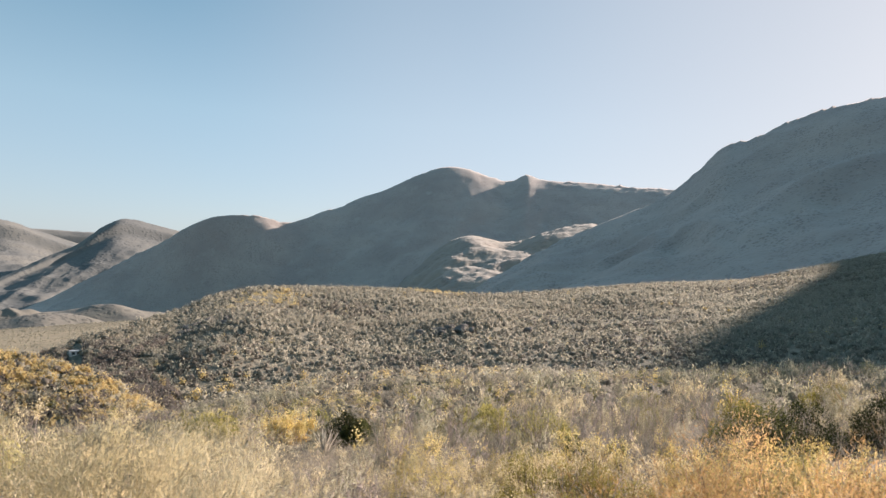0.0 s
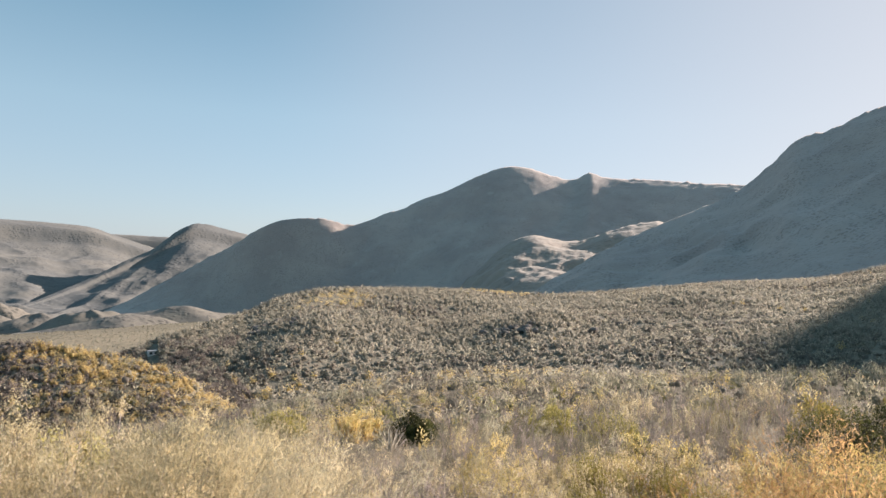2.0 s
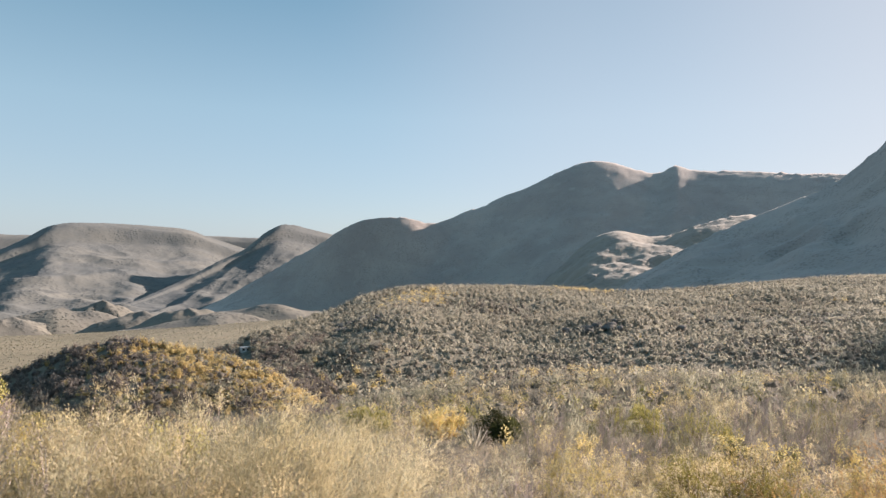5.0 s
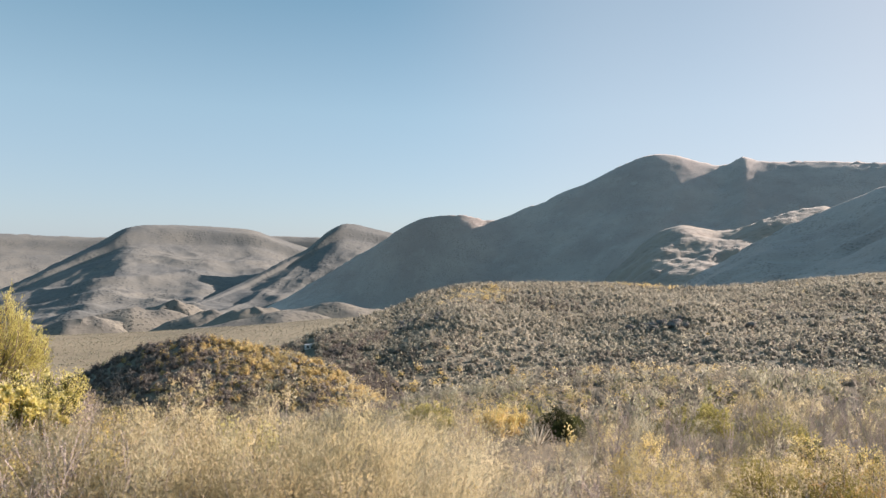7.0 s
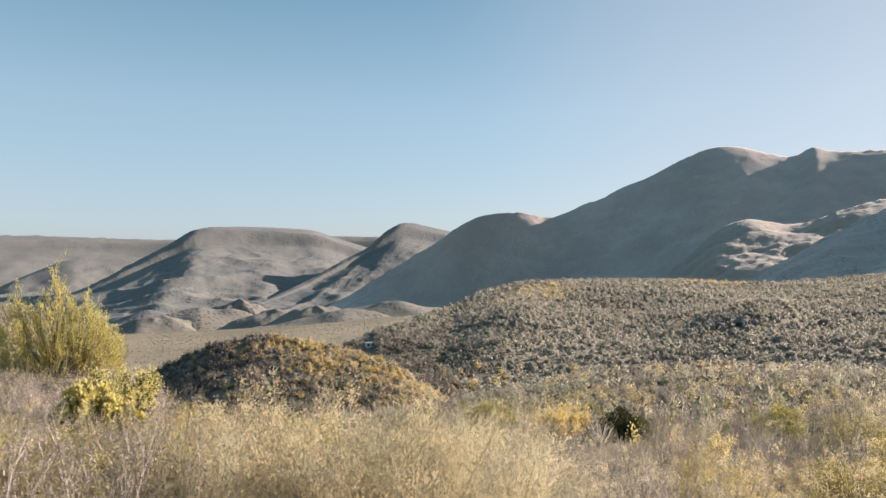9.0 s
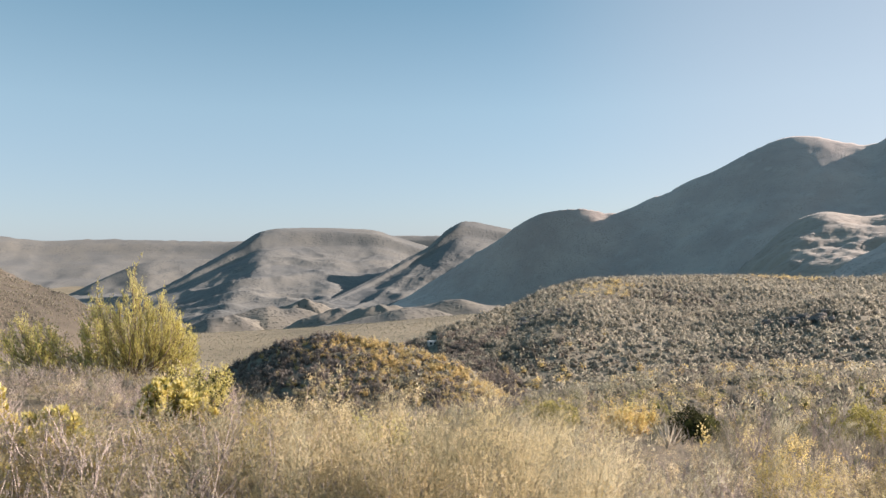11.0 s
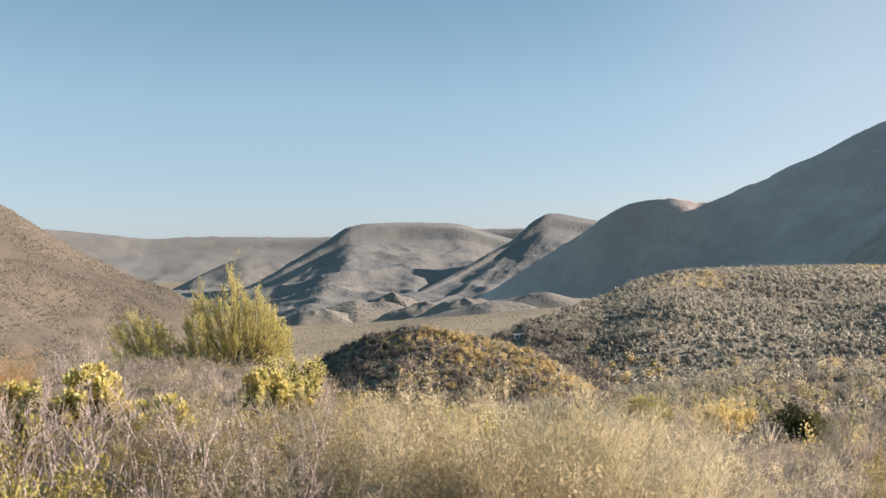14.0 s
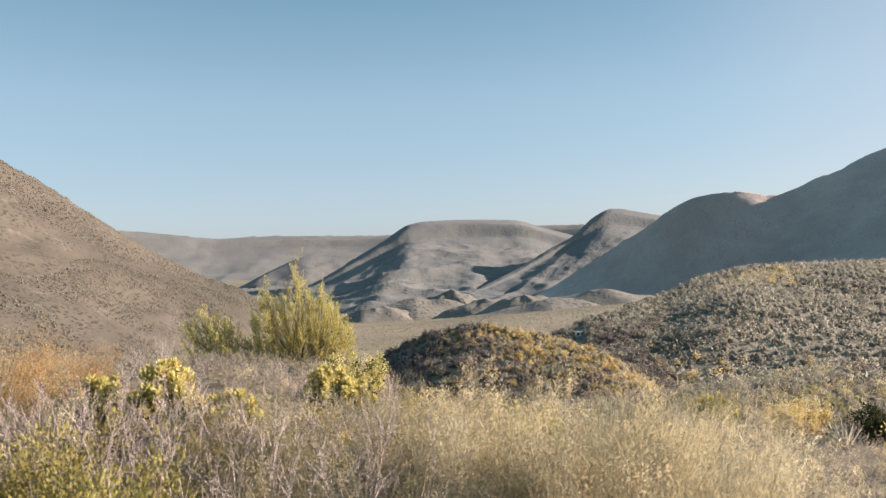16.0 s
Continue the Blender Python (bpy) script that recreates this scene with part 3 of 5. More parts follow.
def shards(base, way, length, width, rs, facing=None):
    """Three-cornered leaves for bushes further off."""
    n = len(base)
    side = unit(np.cross(way, rand_dirs(rs, n) if facing is None else unit(facing + 0.45 * rand_dirs(rs, n)))) * np.reshape(width, (-1, 1)) * 0.5
    v = np.stack([base - side, base + side, base + way * np.reshape(length, (-1, 1))], 1).reshape(-1, 3)
    return v, np.arange(3 * n).reshape(-1, 3)


def softened(me, normals, corners=1):
    """Lets tiny leaves share the shading of the tuft they belong to."""
    at = me.attributes.new("custom_normal", "FLOAT_VECTOR", "POINT")
    at.data.foreach_set("vector", np.repeat(normals, corners, 0).astype(np.float32).ravel())
    me.update()
    return me


def tinted(me, corners, per_leaf):
    at = me.attributes.new("tint", "FLOAT", "POINT")
    at.data.foreach_set("value", np.repeat(np.clip(per_leaf, 0, 1), corners).astype(np.float32))
    return me


def leaf_mesh(name, base, way, length, width, rs, tint=None):
    v, f = leaves(base, way, length, width, rs)
    t = rs.uniform(0, 1, len(base)) if tint is None else tint
    return tinted(mesh_from(name, v, f, False), 4, t)


def part(name, me, mat, parent, label=""):
    me.materials.append(mat)
    ob = new(name, me)
    ob.parent = parent
    return tagged(ob, label)


def twig_mesh(name, rs, *groups):
    vs, fs, o = [], [], 0
    for lines, r0, r1 in groups:
        v, f = tubes(lines, r0, r1, rs)
        vs.append(v)
        fs.append(f + o)
        o += len(v)
    return mesh_from(name, np.concatenate(vs), np.concatenate(fs))


def shard_mesh(name, rs, p, w, length, width, tint, soft=0.0):
    v, f = shards(p, w, length, width, rs)
    me = tinted(mesh_from(name, v, f, soft > 0), 3, tint)
    if soft:
        out = p * np.array([1, 1, 0.5]) + np.array([0, 0, 0.15])
        softened(me, unit(soft * (unit(out) + np.array([0, 0, 0.4])) + (1 - soft) * rand_dirs(rs, len(p))), 3)
    return me


def broom_bush(seed, h, spread, mat, twig, label, category="shrub", fine=1.0, fluff=0.0):
    """Feathery upright bush of many fine whips."""
    rs = np.random.default_rng(seed)
    top = tagged(new("broom_bush"), label, category)
    stems = grow(rs, int(17 * fine) + 5, h * 0.8, spread, spread * 0.25, bend=0.35, low=0.3)
    whips = branch(stems, rs, int(36 * fine) + 6, 0.28, 1.0, h * 0.19, 0.8 + 0.6 * fluff, k=3, lift=0.5 - 0.3 * fluff)
    for q in (stems, whips):                                    # an even top, with no lone spears
        cap = np.percentile(whips[..., 2], 90)
        q[..., 2] = np.where(q[..., 2] > cap, cap + 0.35 * (q[..., 2] - cap), q[..., 2])
    part("branchwork", twig_mesh("branchwork", rs, (stems if fine >= 0.9 else stems[::2, ::2], 0.004, 0.0015)), twig, top)
    many = (24 if fluff < 1 else 34) if fine >= 0.9 else 11
    p1, d1 = along(whips, rs, many, 0.0, 1.0)
    p2, d2 = along(stems, rs, 20, 0.3, 0.9)
    p, d = np.concatenate([p1, p2]), np.concatenate([d1, d2])
    p = p + rs.normal(0, 0.012 + 0.032 * fluff, p.shape)
    w = unit(d + rand_dirs(rs, len(p)) * (0.7 + 0.4 * fluff) + np.array([0, 0, 0.2]))
    # tint varies by stem and goes lighter towards the top
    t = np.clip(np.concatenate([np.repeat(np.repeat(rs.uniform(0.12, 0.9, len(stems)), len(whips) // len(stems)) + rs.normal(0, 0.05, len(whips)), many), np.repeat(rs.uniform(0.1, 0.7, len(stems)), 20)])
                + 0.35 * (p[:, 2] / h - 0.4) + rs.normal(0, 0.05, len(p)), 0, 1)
    big = 1.0 if fine >= 0.9 else 1.5
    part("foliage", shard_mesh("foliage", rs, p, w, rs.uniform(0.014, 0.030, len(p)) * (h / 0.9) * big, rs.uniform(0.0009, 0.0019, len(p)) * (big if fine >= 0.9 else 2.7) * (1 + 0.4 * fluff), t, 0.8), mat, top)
    return top


def twiggy_bush(seed, h, spread, leaf, flower, label, blooms=0.35, category="shrub", twig=None, leafy=1.0, fine=1.0):
    """Rounded bush of thin branches with small leaves and flower tufts at the tips."""
    rs = np.random.default_rng(seed)
    top = tagged(new("twiggy_bush"), label, category)
    stems = grow(rs, int(14 * fine) + 8, h * 0.78, spread, spread * 0.25, bend=0.65, low=0.6)
    b1 = branch(stems, rs, 6, 0.2, 1.0, h * 0.34, 0.9, k=3)
    b2 = branch(b1, rs, 4, 0.2, 1.0, h * 0.17, 0.9, k=3)
    part("branchwork", twig_mesh("branchwork", rs, (stems if fine >= 0.9 else stems[:, ::2], 0.008, 0.003), (b1 if fine >= 0.9 else b1[:, ::2], 0.003, 0.0015), (b2[:: 1 if fine >= 0.9 else 4, ::2], 0.0018, 0.0008)), twig or TWIG, top)
    big = 1.0 if fine >= 0.9 else 1.7
    m = max(3, int((20 if fine >= 0.9 else 8) * leafy))
    p, d = along(b2, rs, m, 0.35, 1.0)
    p = p + rand_dirs(rs, len(p)) * rs.uniform(0.0, 0.035, (len(p), 1))
    w = unit(d + rand_dirs(rs, len(p)) * 1.1)
    # tint varies by twig, lighter higher up the bush
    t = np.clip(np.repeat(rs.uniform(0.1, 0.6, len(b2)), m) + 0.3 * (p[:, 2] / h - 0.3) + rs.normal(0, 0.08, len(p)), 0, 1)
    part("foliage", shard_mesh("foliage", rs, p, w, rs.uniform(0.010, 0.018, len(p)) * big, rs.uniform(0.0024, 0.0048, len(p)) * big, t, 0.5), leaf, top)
    if blooms:
        full = rs.uniform(0, 1, len(b1)) < blooms
        tips = np.concatenate([b2[np.repeat(full, 4), -1], b1[full, -1]])
        tips = tips[tips[:, 2] > h * 0.3]
        tips = tips[rs.uniform(0, 1, len(tips)) < 0.8]
        m = 64 if fine >= 0.9 else 26
        c = np.repeat(tips, m, 0)
        w = unit(rand_dirs(rs, len(c)) + np.array([0, 0, 0.6]))
        c = c + w * rs.uniform(0, 0.055, (len(c), 1))
        t = np.clip(np.repeat(rs.uniform(0.2, 0.85, len(tips)), m) + rs.normal(0, 0.07, len(c)), 0, 1)
        part("blossom", shard_mesh("blossom", rs, c, w, rs.uniform(0.006, 0.011, len(c)) * big, rs.uniform(0.004, 0.007, len(c)) * big, t, 0.75), flower, top)
    return top


def conebush(seed, h, spread, label, heads=34, category="shrub"):
    """Leafy bush whose shoots end in pale, cupped leaf rosettes."""
    rs = np.random.default_rng(seed)
    top = tagged(new("cone_bush"), label, category)
    stems = grow(rs, heads, h * 0.92, spread, spread * 0.3, bend=0.6, low=0.86)
    part("branchwork", twig_mesh("branchwork", rs, (stems, 0.008, 0.004)), BROWN_TWIG, top)
    p, d = along(stems, rs, 70, 0.35, 0.97)
    w = unit(d * 0.9 + rand_dirs(rs, len(p)) * 0.9)
    # leaf tint rises towards the shoot ends
    part("foliage", leaf_mesh("foliage", p, w, rs.uniform(0.035, 0.055, len(p)), rs.uniform(0.011, 0.018, len(p)), rs,
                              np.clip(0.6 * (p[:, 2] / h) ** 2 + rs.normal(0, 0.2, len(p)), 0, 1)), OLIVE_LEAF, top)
    ends, dirs = stems[:, -1], unit(stems[:, -1] - stems[:, -2])
    for e, dd in zip(ends, dirs):
        m = 72
        w = unit(dd * 0.6 + rand_dirs(rs, m) * 0.95)
        c = e - dd * 0.02 + w * rs.uniform(0.0, 0.032, (m, 1))
        part("rosette", leaf_mesh("rosette", c, w, rs.uniform(0.026, 0.042, m), rs.uniform(0.014, 0.022, m), rs), LIME_TOP, top, "pale lime-yellow leaf rosette")
    return top


def leafy_bush(seed, h, spread, mat, label, n=5200, size=0.03, category="shrub", flower=None):
    """Dense rounded bush of small leaves in uneven clumps."""
    rs = np.random.default_rng(seed)
    top = tagged(new("leafy_bush"), label, category)
    stems = grow(rs, 24, h * 0.8, spread * 0.9, spread * 0.3, bend=0.8, low=0.6)
    b1 = branch(stems, rs, 8, 0.3, 1.0, h * 0.26, 0.9, k=3)
    part("branchwork", twig_mesh("branchwork", rs, (stems, 0.012, 0.004), (b1, 0.005, 0.002)), BROWN_TWIG, top)
    k = max(4, n // len(b1))
    p, d = along(b1, rs, k, 0.15, 1.05)
    p = p + rand_dirs(rs, len(p)) * size * rs.uniform(0, 1.5, (len(p), 1))
    w = unit(d * 0.5 + rand_dirs(rs, len(p)) + np.array([0, 0, 0.2]))
    # tint varies by branch and rises with height
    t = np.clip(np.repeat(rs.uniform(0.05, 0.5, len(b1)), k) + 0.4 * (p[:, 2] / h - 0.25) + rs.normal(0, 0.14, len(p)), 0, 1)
    part("foliage", shard_mesh("foliage", rs, p, w, rs.uniform(0.7, 1.4, len(p)) * size, rs.uniform(0.35, 0.6, len(p)) * size, t), mat, top)
    if flower:
        tips = b1[:, -1][(rs.uniform(0, 1, len(b1)) < 0.7) & (b1[:, -1, 2] > 0.35 * h)]
        c = np.repeat(tips, 50, 0) + rs.normal(0, size * 1.4, (len(tips) * 50, 3))
        w = unit(rand_dirs(rs, len(c)) + np.array([0, 0, 0.6]))
        part("blossom", shard_mesh("blossom", rs, c, w, rs.uniform(0.6, 1.1, len(c)) * size, rs.uniform(0.4, 0.7, len(c)) * size, rs.uniform(0, 1, len(c))), flower, top)
    return top


def cushion_bush(seed, h, spread, mat, label, clumps, per, leaf, category="shrub"):
    """Dense low bush: a dome of many small leafy tufts with gaps between them."""
    rs = np.random.default_rng(seed)
    top = tagged(new("cushion_bush"), label, category)
    d = rand_dirs(rs, clumps)
    d[:, 2] = np.abs(d[:, 2])
    lump = 1 + 0.16 * np.sin(4 * np.arctan2(d[:, 1], d[:, 0]) + seed) + 0.1 * np.sin(5 * d[:, 2] + seed)
    c = d * (rs.uniform(0.55, 1.0, clumps) ** 0.5 * lump)[:, None] * np.array([spread, spread, h * 0.95])
    foot = c * np.array([0.25, 0.25, 0.0])
    s = np.linspace(0, 1, 3)[None, :, None]
    part("branchwork", twig_mesh("branchwork", rs, (foot[:, None] + (c - foot)[:, None] * s ** 1.2, 0.006, 0.002)), BROWN_TWIG, top)
    p = np.repeat(c, per, 0)
    face = rand_dirs(rs, len(p))
    p = p + face * (rs.uniform(0.2, 1.0, (len(p), 1)) ** 0.5) * h * 0.12
    w = unit(face + np.repeat(d, per, 0) * 0.8 + rand_dirs(rs, len(p)) * 0.5)
    # tint varies by tuft, lighter on the upper side of each
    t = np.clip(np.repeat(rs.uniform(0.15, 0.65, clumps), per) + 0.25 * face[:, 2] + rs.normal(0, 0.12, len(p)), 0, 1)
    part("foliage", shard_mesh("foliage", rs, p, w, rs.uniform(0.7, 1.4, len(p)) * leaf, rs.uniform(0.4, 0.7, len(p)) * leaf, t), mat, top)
    return top


def put_at(ob, az, r, turn=0.0, scale=1.0, tall=1.0, sink=0.03):
    x, y = xy(az, r)
    z = float(surface(np.array([az]), np.array([r]))[0]) - sink
    wide = min(scale, 0.88 * math.sqrt(scale))
    ob.matrix_basis = Matrix.LocRotScale((float(x), float(y), z), Euler((0, 0, turn)), (wide, wide, scale * tall))
    return ob


def copy_at(ob, az, r, turn, scale, tall=1.0, sink=0.03):
    c = copy_thing(ob, Matrix.Identity(4))
    return put_at(c, az, r, turn, scale, tall, sink)


# ---- bushes that the camera stands among ----
NEAR_TOP = curve(((-60, -10), (-33, -11), (-24, -12.6), (-12, -15.5), (0, -16.0), (8, -16.0), (13, -15.2), (18, -13.2), (21, -12.6), (30, -12.3), (38, -11.2), (46, -11.0), (52, -9.4), (62, -7.8), (71, -6.3), (90, -6)))

pick = random.Random(11)
def kinds(fine, seed):
    """One set of bushes: full detail for those close by, lighter ones further off."""
    k = seed
    return {
        "straw": [broom_bush(k + s, 0.95, 0.52, STRAW, STRAW_TWIG, "feathery straw-yellow broom bush with fine upright stems", fine=fine, fluff=0.45) for s in (1, 2)],
        "straw_green": [broom_bush(k + s, 0.9, 0.52, STRAW_GREEN, STRAW_TWIG, "feathery grey-green broom bush with drying tips", fine=fine, fluff=0.5) for s in (3, 4)],
        "orange": [broom_bush(k + s, 0.8, 0.52, ORANGE, BROWN_TWIG, "fluffy rust-orange bush with soft plumes", fine=fine, fluff=1.0) for s in (5, 17)],
        "twiggy": [twiggy_bush(k + s, 0.75, 0.58, MAUVE, PALE_YELLOW, "tangled grey-mauve twiggy bush with few leaves", 0.06, leafy=0.4, fine=fine) for s in (6, 7)],
        "pale": [twiggy_bush(k + s, 0.7, 0.55, STRAW, PALE_YELLOW, "dry twiggy bush with pale straw-coloured flower heads", 0.85, leafy=0.55, fine=fine) for s in (8, 9)],
        "golden": [twiggy_bush(k + s, 0.65, 0.50, OLIVE_LEAF, YELLOW, "low bush covered in golden-yellow flower tufts", 0.75, fine=fine) for s in (10, 12)],
        "grey": [twiggy_bush(k + s, 0.65, 0.55, GREY_LEAF, PALE_YELLOW, "rounded grey-green bush with small leaves", 0.08, leafy=1.6, fine=fine) for s in (18, 19)],
        "cone": [conebush(k + s, 0.75, 0.2, "leafy bush with pale lime-yellow rosettes on its shoots") for s in ((13, 14) if fine == 1 else ())],
        "green": [cushion_bush(k + s, 0.6, 0.5, LIME_LEAF, "dense olive-yellow bush with small leaves", 300 if fine == 1 else 120, 90 if fine == 1 else 36, 0.0125 if fine == 1 else 0.028) for s in (15, 21)],
        "dark": [leafy_bush(k + s, 0.7, 0.5, GREEN_LEAF, "dense dark green bush with small leaves", int(5000 * fine), 0.026) for s in (16,)],
    }


NEAR, FAR = kinds(1.0, 0), kinds(0.5, 300)
FAR["cone"] = NEAR["cone"]
HEIGHT = {"straw": 0.95, "straw_green": 0.9, "orange": 0.8, "twiggy": 0.75, "pale": 0.7, "golden": 0.65, "grey": 0.65, "cone": 0.75, "green": 0.6, "dark": 0.7}
used = set()


def true_height(ob):
    """How high a bush stands, without its few longest shoots."""
    z = np.concatenate([np.array([v.co.z for v in c.data.vertices][::7]) for c in ob.children])
    return float(np.percentile(z, 98.5))


TRUE = {ob.name: true_height(ob) for plants in (*NEAR.values(), *FAR.values()) for ob in plants}


def plant(kind, az, r, height=None, turn=None):
    """Sets a bush of a kind on the ground, at its own height or a given one."""
    proto = pick.choice((NEAR if r < 6.5 else FAR)[kind])
    scale = (height or HEIGHT[kind] * pick.uniform(0.8, 1.2)) / TRUE[proto.name]
    turn = pick.uniform(0, 6.28) if turn is None else turn
    tall = pick.uniform(0.92, 1.1)
    if proto.name not in used:
        used.add(proto.name)
        return put_at(proto, az, r, turn, scale, tall)
    return copy_at(proto, az, r, turn, scale, tall)


def top_height(az, r, el):
    return EYE + r * math.tan(radians(el)) - float(surface(np.array([az]), np.array([r]))[0])


# lanes kept free of scrub so the camera sees the larger bushes
SIGHT_LINES = ((12.3, 29.0, 2.4), (6.6, 26.0, 2.0), (-26.0, 13.0, 4.5), (-32.6, 14.5, 2.2), (-8.5, 11.5, 3.2), (17.8, 34.0, 2.2), (-4.0, 22.0, 2.4), (8.9, 20.5, 1.6),
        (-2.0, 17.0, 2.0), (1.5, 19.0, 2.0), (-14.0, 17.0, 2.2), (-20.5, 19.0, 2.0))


def off_sight_lines(az, r):
    """False between the camera and a larger bush, True elsewhere."""
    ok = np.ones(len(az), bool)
    for a, d, half in SIGHT_LINES:
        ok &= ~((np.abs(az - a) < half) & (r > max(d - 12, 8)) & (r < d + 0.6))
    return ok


# the ones that stand out
for plants in (*NEAR.values(), *FAR.values()):
    for ob in plants:
        tagged(ob, group="bushes of the thicket in front")
for kind, az, r, el in (
        ("straw", 28.5, 3.1, -12.6), ("straw", 22.5, 3.0, -13.6), ("straw_green", 19.0, 3.3, -12.9), ("straw_green", 25.5, 3.7, -13.2), ("straw", 32.5, 3.6, -13.4),
        ("grey", 12.0, 3.4, -17.4), ("straw_green", 21.0, 4.4, -13.0), ("grey", 10.5, 4.8, -16.2),
        ("orange", -27.0, 2.6, -12.6), ("orange", -32.0, 2.7, -13.4), ("orange", -23.5, 3.4, -13.0), ("orange", -37.0, 2.8, -14.0), ("orange", -29.5, 2.2, -16.5), ("orange", -18.5, 4.3, -16.0),
        ("green", -12.5, 4.8, -14.2), ("green", -8.0, 5.0, -15.0), ("green", -15.5, 3.8, -14.8), ("green", -10.0, 3.0, -18.4), ("pale", -2.0, 3.2, -18.0), ("pale", -7.0, 3.4, -17.4), ("twiggy", -13.0, 3.2, -17.2), ("green", -19.5, 2.9, -17.0),
        ("golden", -20.0, 4.4, -11.8), ("golden", -26.0, 4.6, -11.4), ("golden", -31.0, 4.3, -11.4), ("golden", -23.0, 4.9, -11.6), ("golden", -28.5, 5.0, -11.2), ("pale", -16.0, 5.0, -12.2),
        ("twiggy", 4.0, 3.9, -16.2), ("grey", 9.0, 4.2, -15.8), ("golden", 0.0, 4.6, -16.2), ("pale", -4.5, 4.2, -16.6), ("twiggy", -10.5, 3.6, -16.4), ("pale", 14.0, 5.6, -15.2),
        ("pale", 37.0, 3.6, -13.4), ("pale", 41.0, 4.2, -11.5), ("pale", 34.5, 4.8, -11.8), ("pale", 44.0, 5.2, -11.6),
        ("twiggy", 47.0, 3.3, -12.4), ("twiggy", 54.0, 3.5, -11.8), ("twiggy", 59.0, 4.4, -10.2), ("pale", 51.0, 4.4, -10.6), ("pale", 57.5, 4.4, -12.4), ("golden", 49.0, 3.6, -13.2), ("pale", 43.0, 3.2, -13.2), ("golden", 52.5, 4.0, -12.6), ("twiggy", 45.0, 6.0, -11.2),
        ("twiggy", 63.5, 4.8, -9.4), ("twiggy", 68.0, 5.0, -8.6), ("twiggy", 72.0, 5.4, -8.0),
        ("cone", 60.3, 5.4, -7.8), ("cone", 55.6, 5.0, -9.7), ("cone", 64.3, 5.8, -8.5), ("cone", 47.9, 6.2, -9.5), ("cone", 46.0, 6.4, -10.3),
        ("green", 66.4, 3.0, -13.0), ("green", 71.0, 3.1, -12.5), ("green", 68.8, 2.4, -16.6), ("green", 63.8, 2.6, -16.6), ("twiggy", 65.0, 5.0, -10.2), ("pale", 69.5, 5.0, -9.4),
        ("pale", 35.0, 2.9, -15.6), ("straw", 41.0, 2.9, -14.0), ("pale", 43.5, 3.8, -12.4), ("pale", 30.5, 2.6, -16.6), ("straw", 25.5, 2.6, -16.8), ("pale", 40.0, 5.0, -11.3),
        ("pale", -1.0, 5.5, -15.2), ("pale", -5.0, 6.0, -14.6), ("straw_green", 2.5, 6.4, -14.4), ("pale", -9.0, 6.4, -13.8), ("pale", 6.0, 6.0, -15.0), ("twiggy", -3.0, 7.5, -13.8), ("twiggy", -12.0, 7.5, -13.0),
        ("golden", -7.0, 7.0, -14.0), ("golden", 1.0, 8.0, -13.6), ("straw_green", -6.0, 9.0, -12.6),
        ("orange", 68.5, 6.4, -6.3), ("orange", 65.6, 6.4, -7.2), ("orange", 71.5, 6.4, -6.0), ("golden", 71.0, 5.6, -8.4)):
    plant(kind, az, r, max(0.25, top_height(az, r, el)))

# the rest of the thicket
RECIPE = ((-40, ("golden", "pale", "straw_green", "grey", "green")), (-12, ("pale", "straw_green", "golden", "grey", "twiggy")), (14, ("straw", "straw_green", "pale", "straw", "grey")),
          (34, ("pale", "pale", "twiggy", "straw", "grey")), (46, ("twiggy", "twiggy", "twiggy", "pale", "grey")), (60, ("twiggy", "twiggy", "twiggy", "grey", "pale")))
for r0, r1, n in ((2.3, 3.6, 11), (3.6, 5.5, 27), (5.5, 8.0, 44), (8.0, 11.0, 62), (11.0, 14.5, 34)):
    for i in range(n):
        az = -42 + 126 * (i + pick.uniform(0.1, 0.9)) / n
        r = pick.uniform(r0, r1)
        if (r < 5.2 and az > 60) or (r < 3.7 and az < -8):
            continue
        if r > 7 and not off_sight_lines(np.array([az]), np.array([r]))[0]:
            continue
        kind = pick.choice([k for a, k in RECIPE if az >= a][-1] if az >= -40 else RECIPE[0][1])
        limit = top_height(az, r, float(NEAR_TOP(az)) - (1.8 if r < 4 else 0.7) + pick.uniform(-2.0, 0.0))
        h = min(HEIGHT[kind] * pick.uniform(0.75, 1.2), limit)
        if h > 0.2:
            plant(kind, az, r, h)


for plants in (*NEAR.values(), *FAR.values()):
    for ob in plants:
        if ob.name not in used:
            used.add(ob.name)
            put_at(ob, pick.uniform(20, 60), 12.0, 0.0, 0.6)


for i in range(26):
    az, r = 47.0 + 15 * (i + pick.uniform(0, 1)) / 26, pick.uniform(8.4, 12.6)
    plant(pick.choice(("twiggy", "grey", "pale", "twiggy")), az, r, max(0.3, min(0.9, top_height(az, r, -9.3 - pick.uniform(0, 1.2) if az < 53 else -8.3 - pick.uniform(0, 1.2)))))


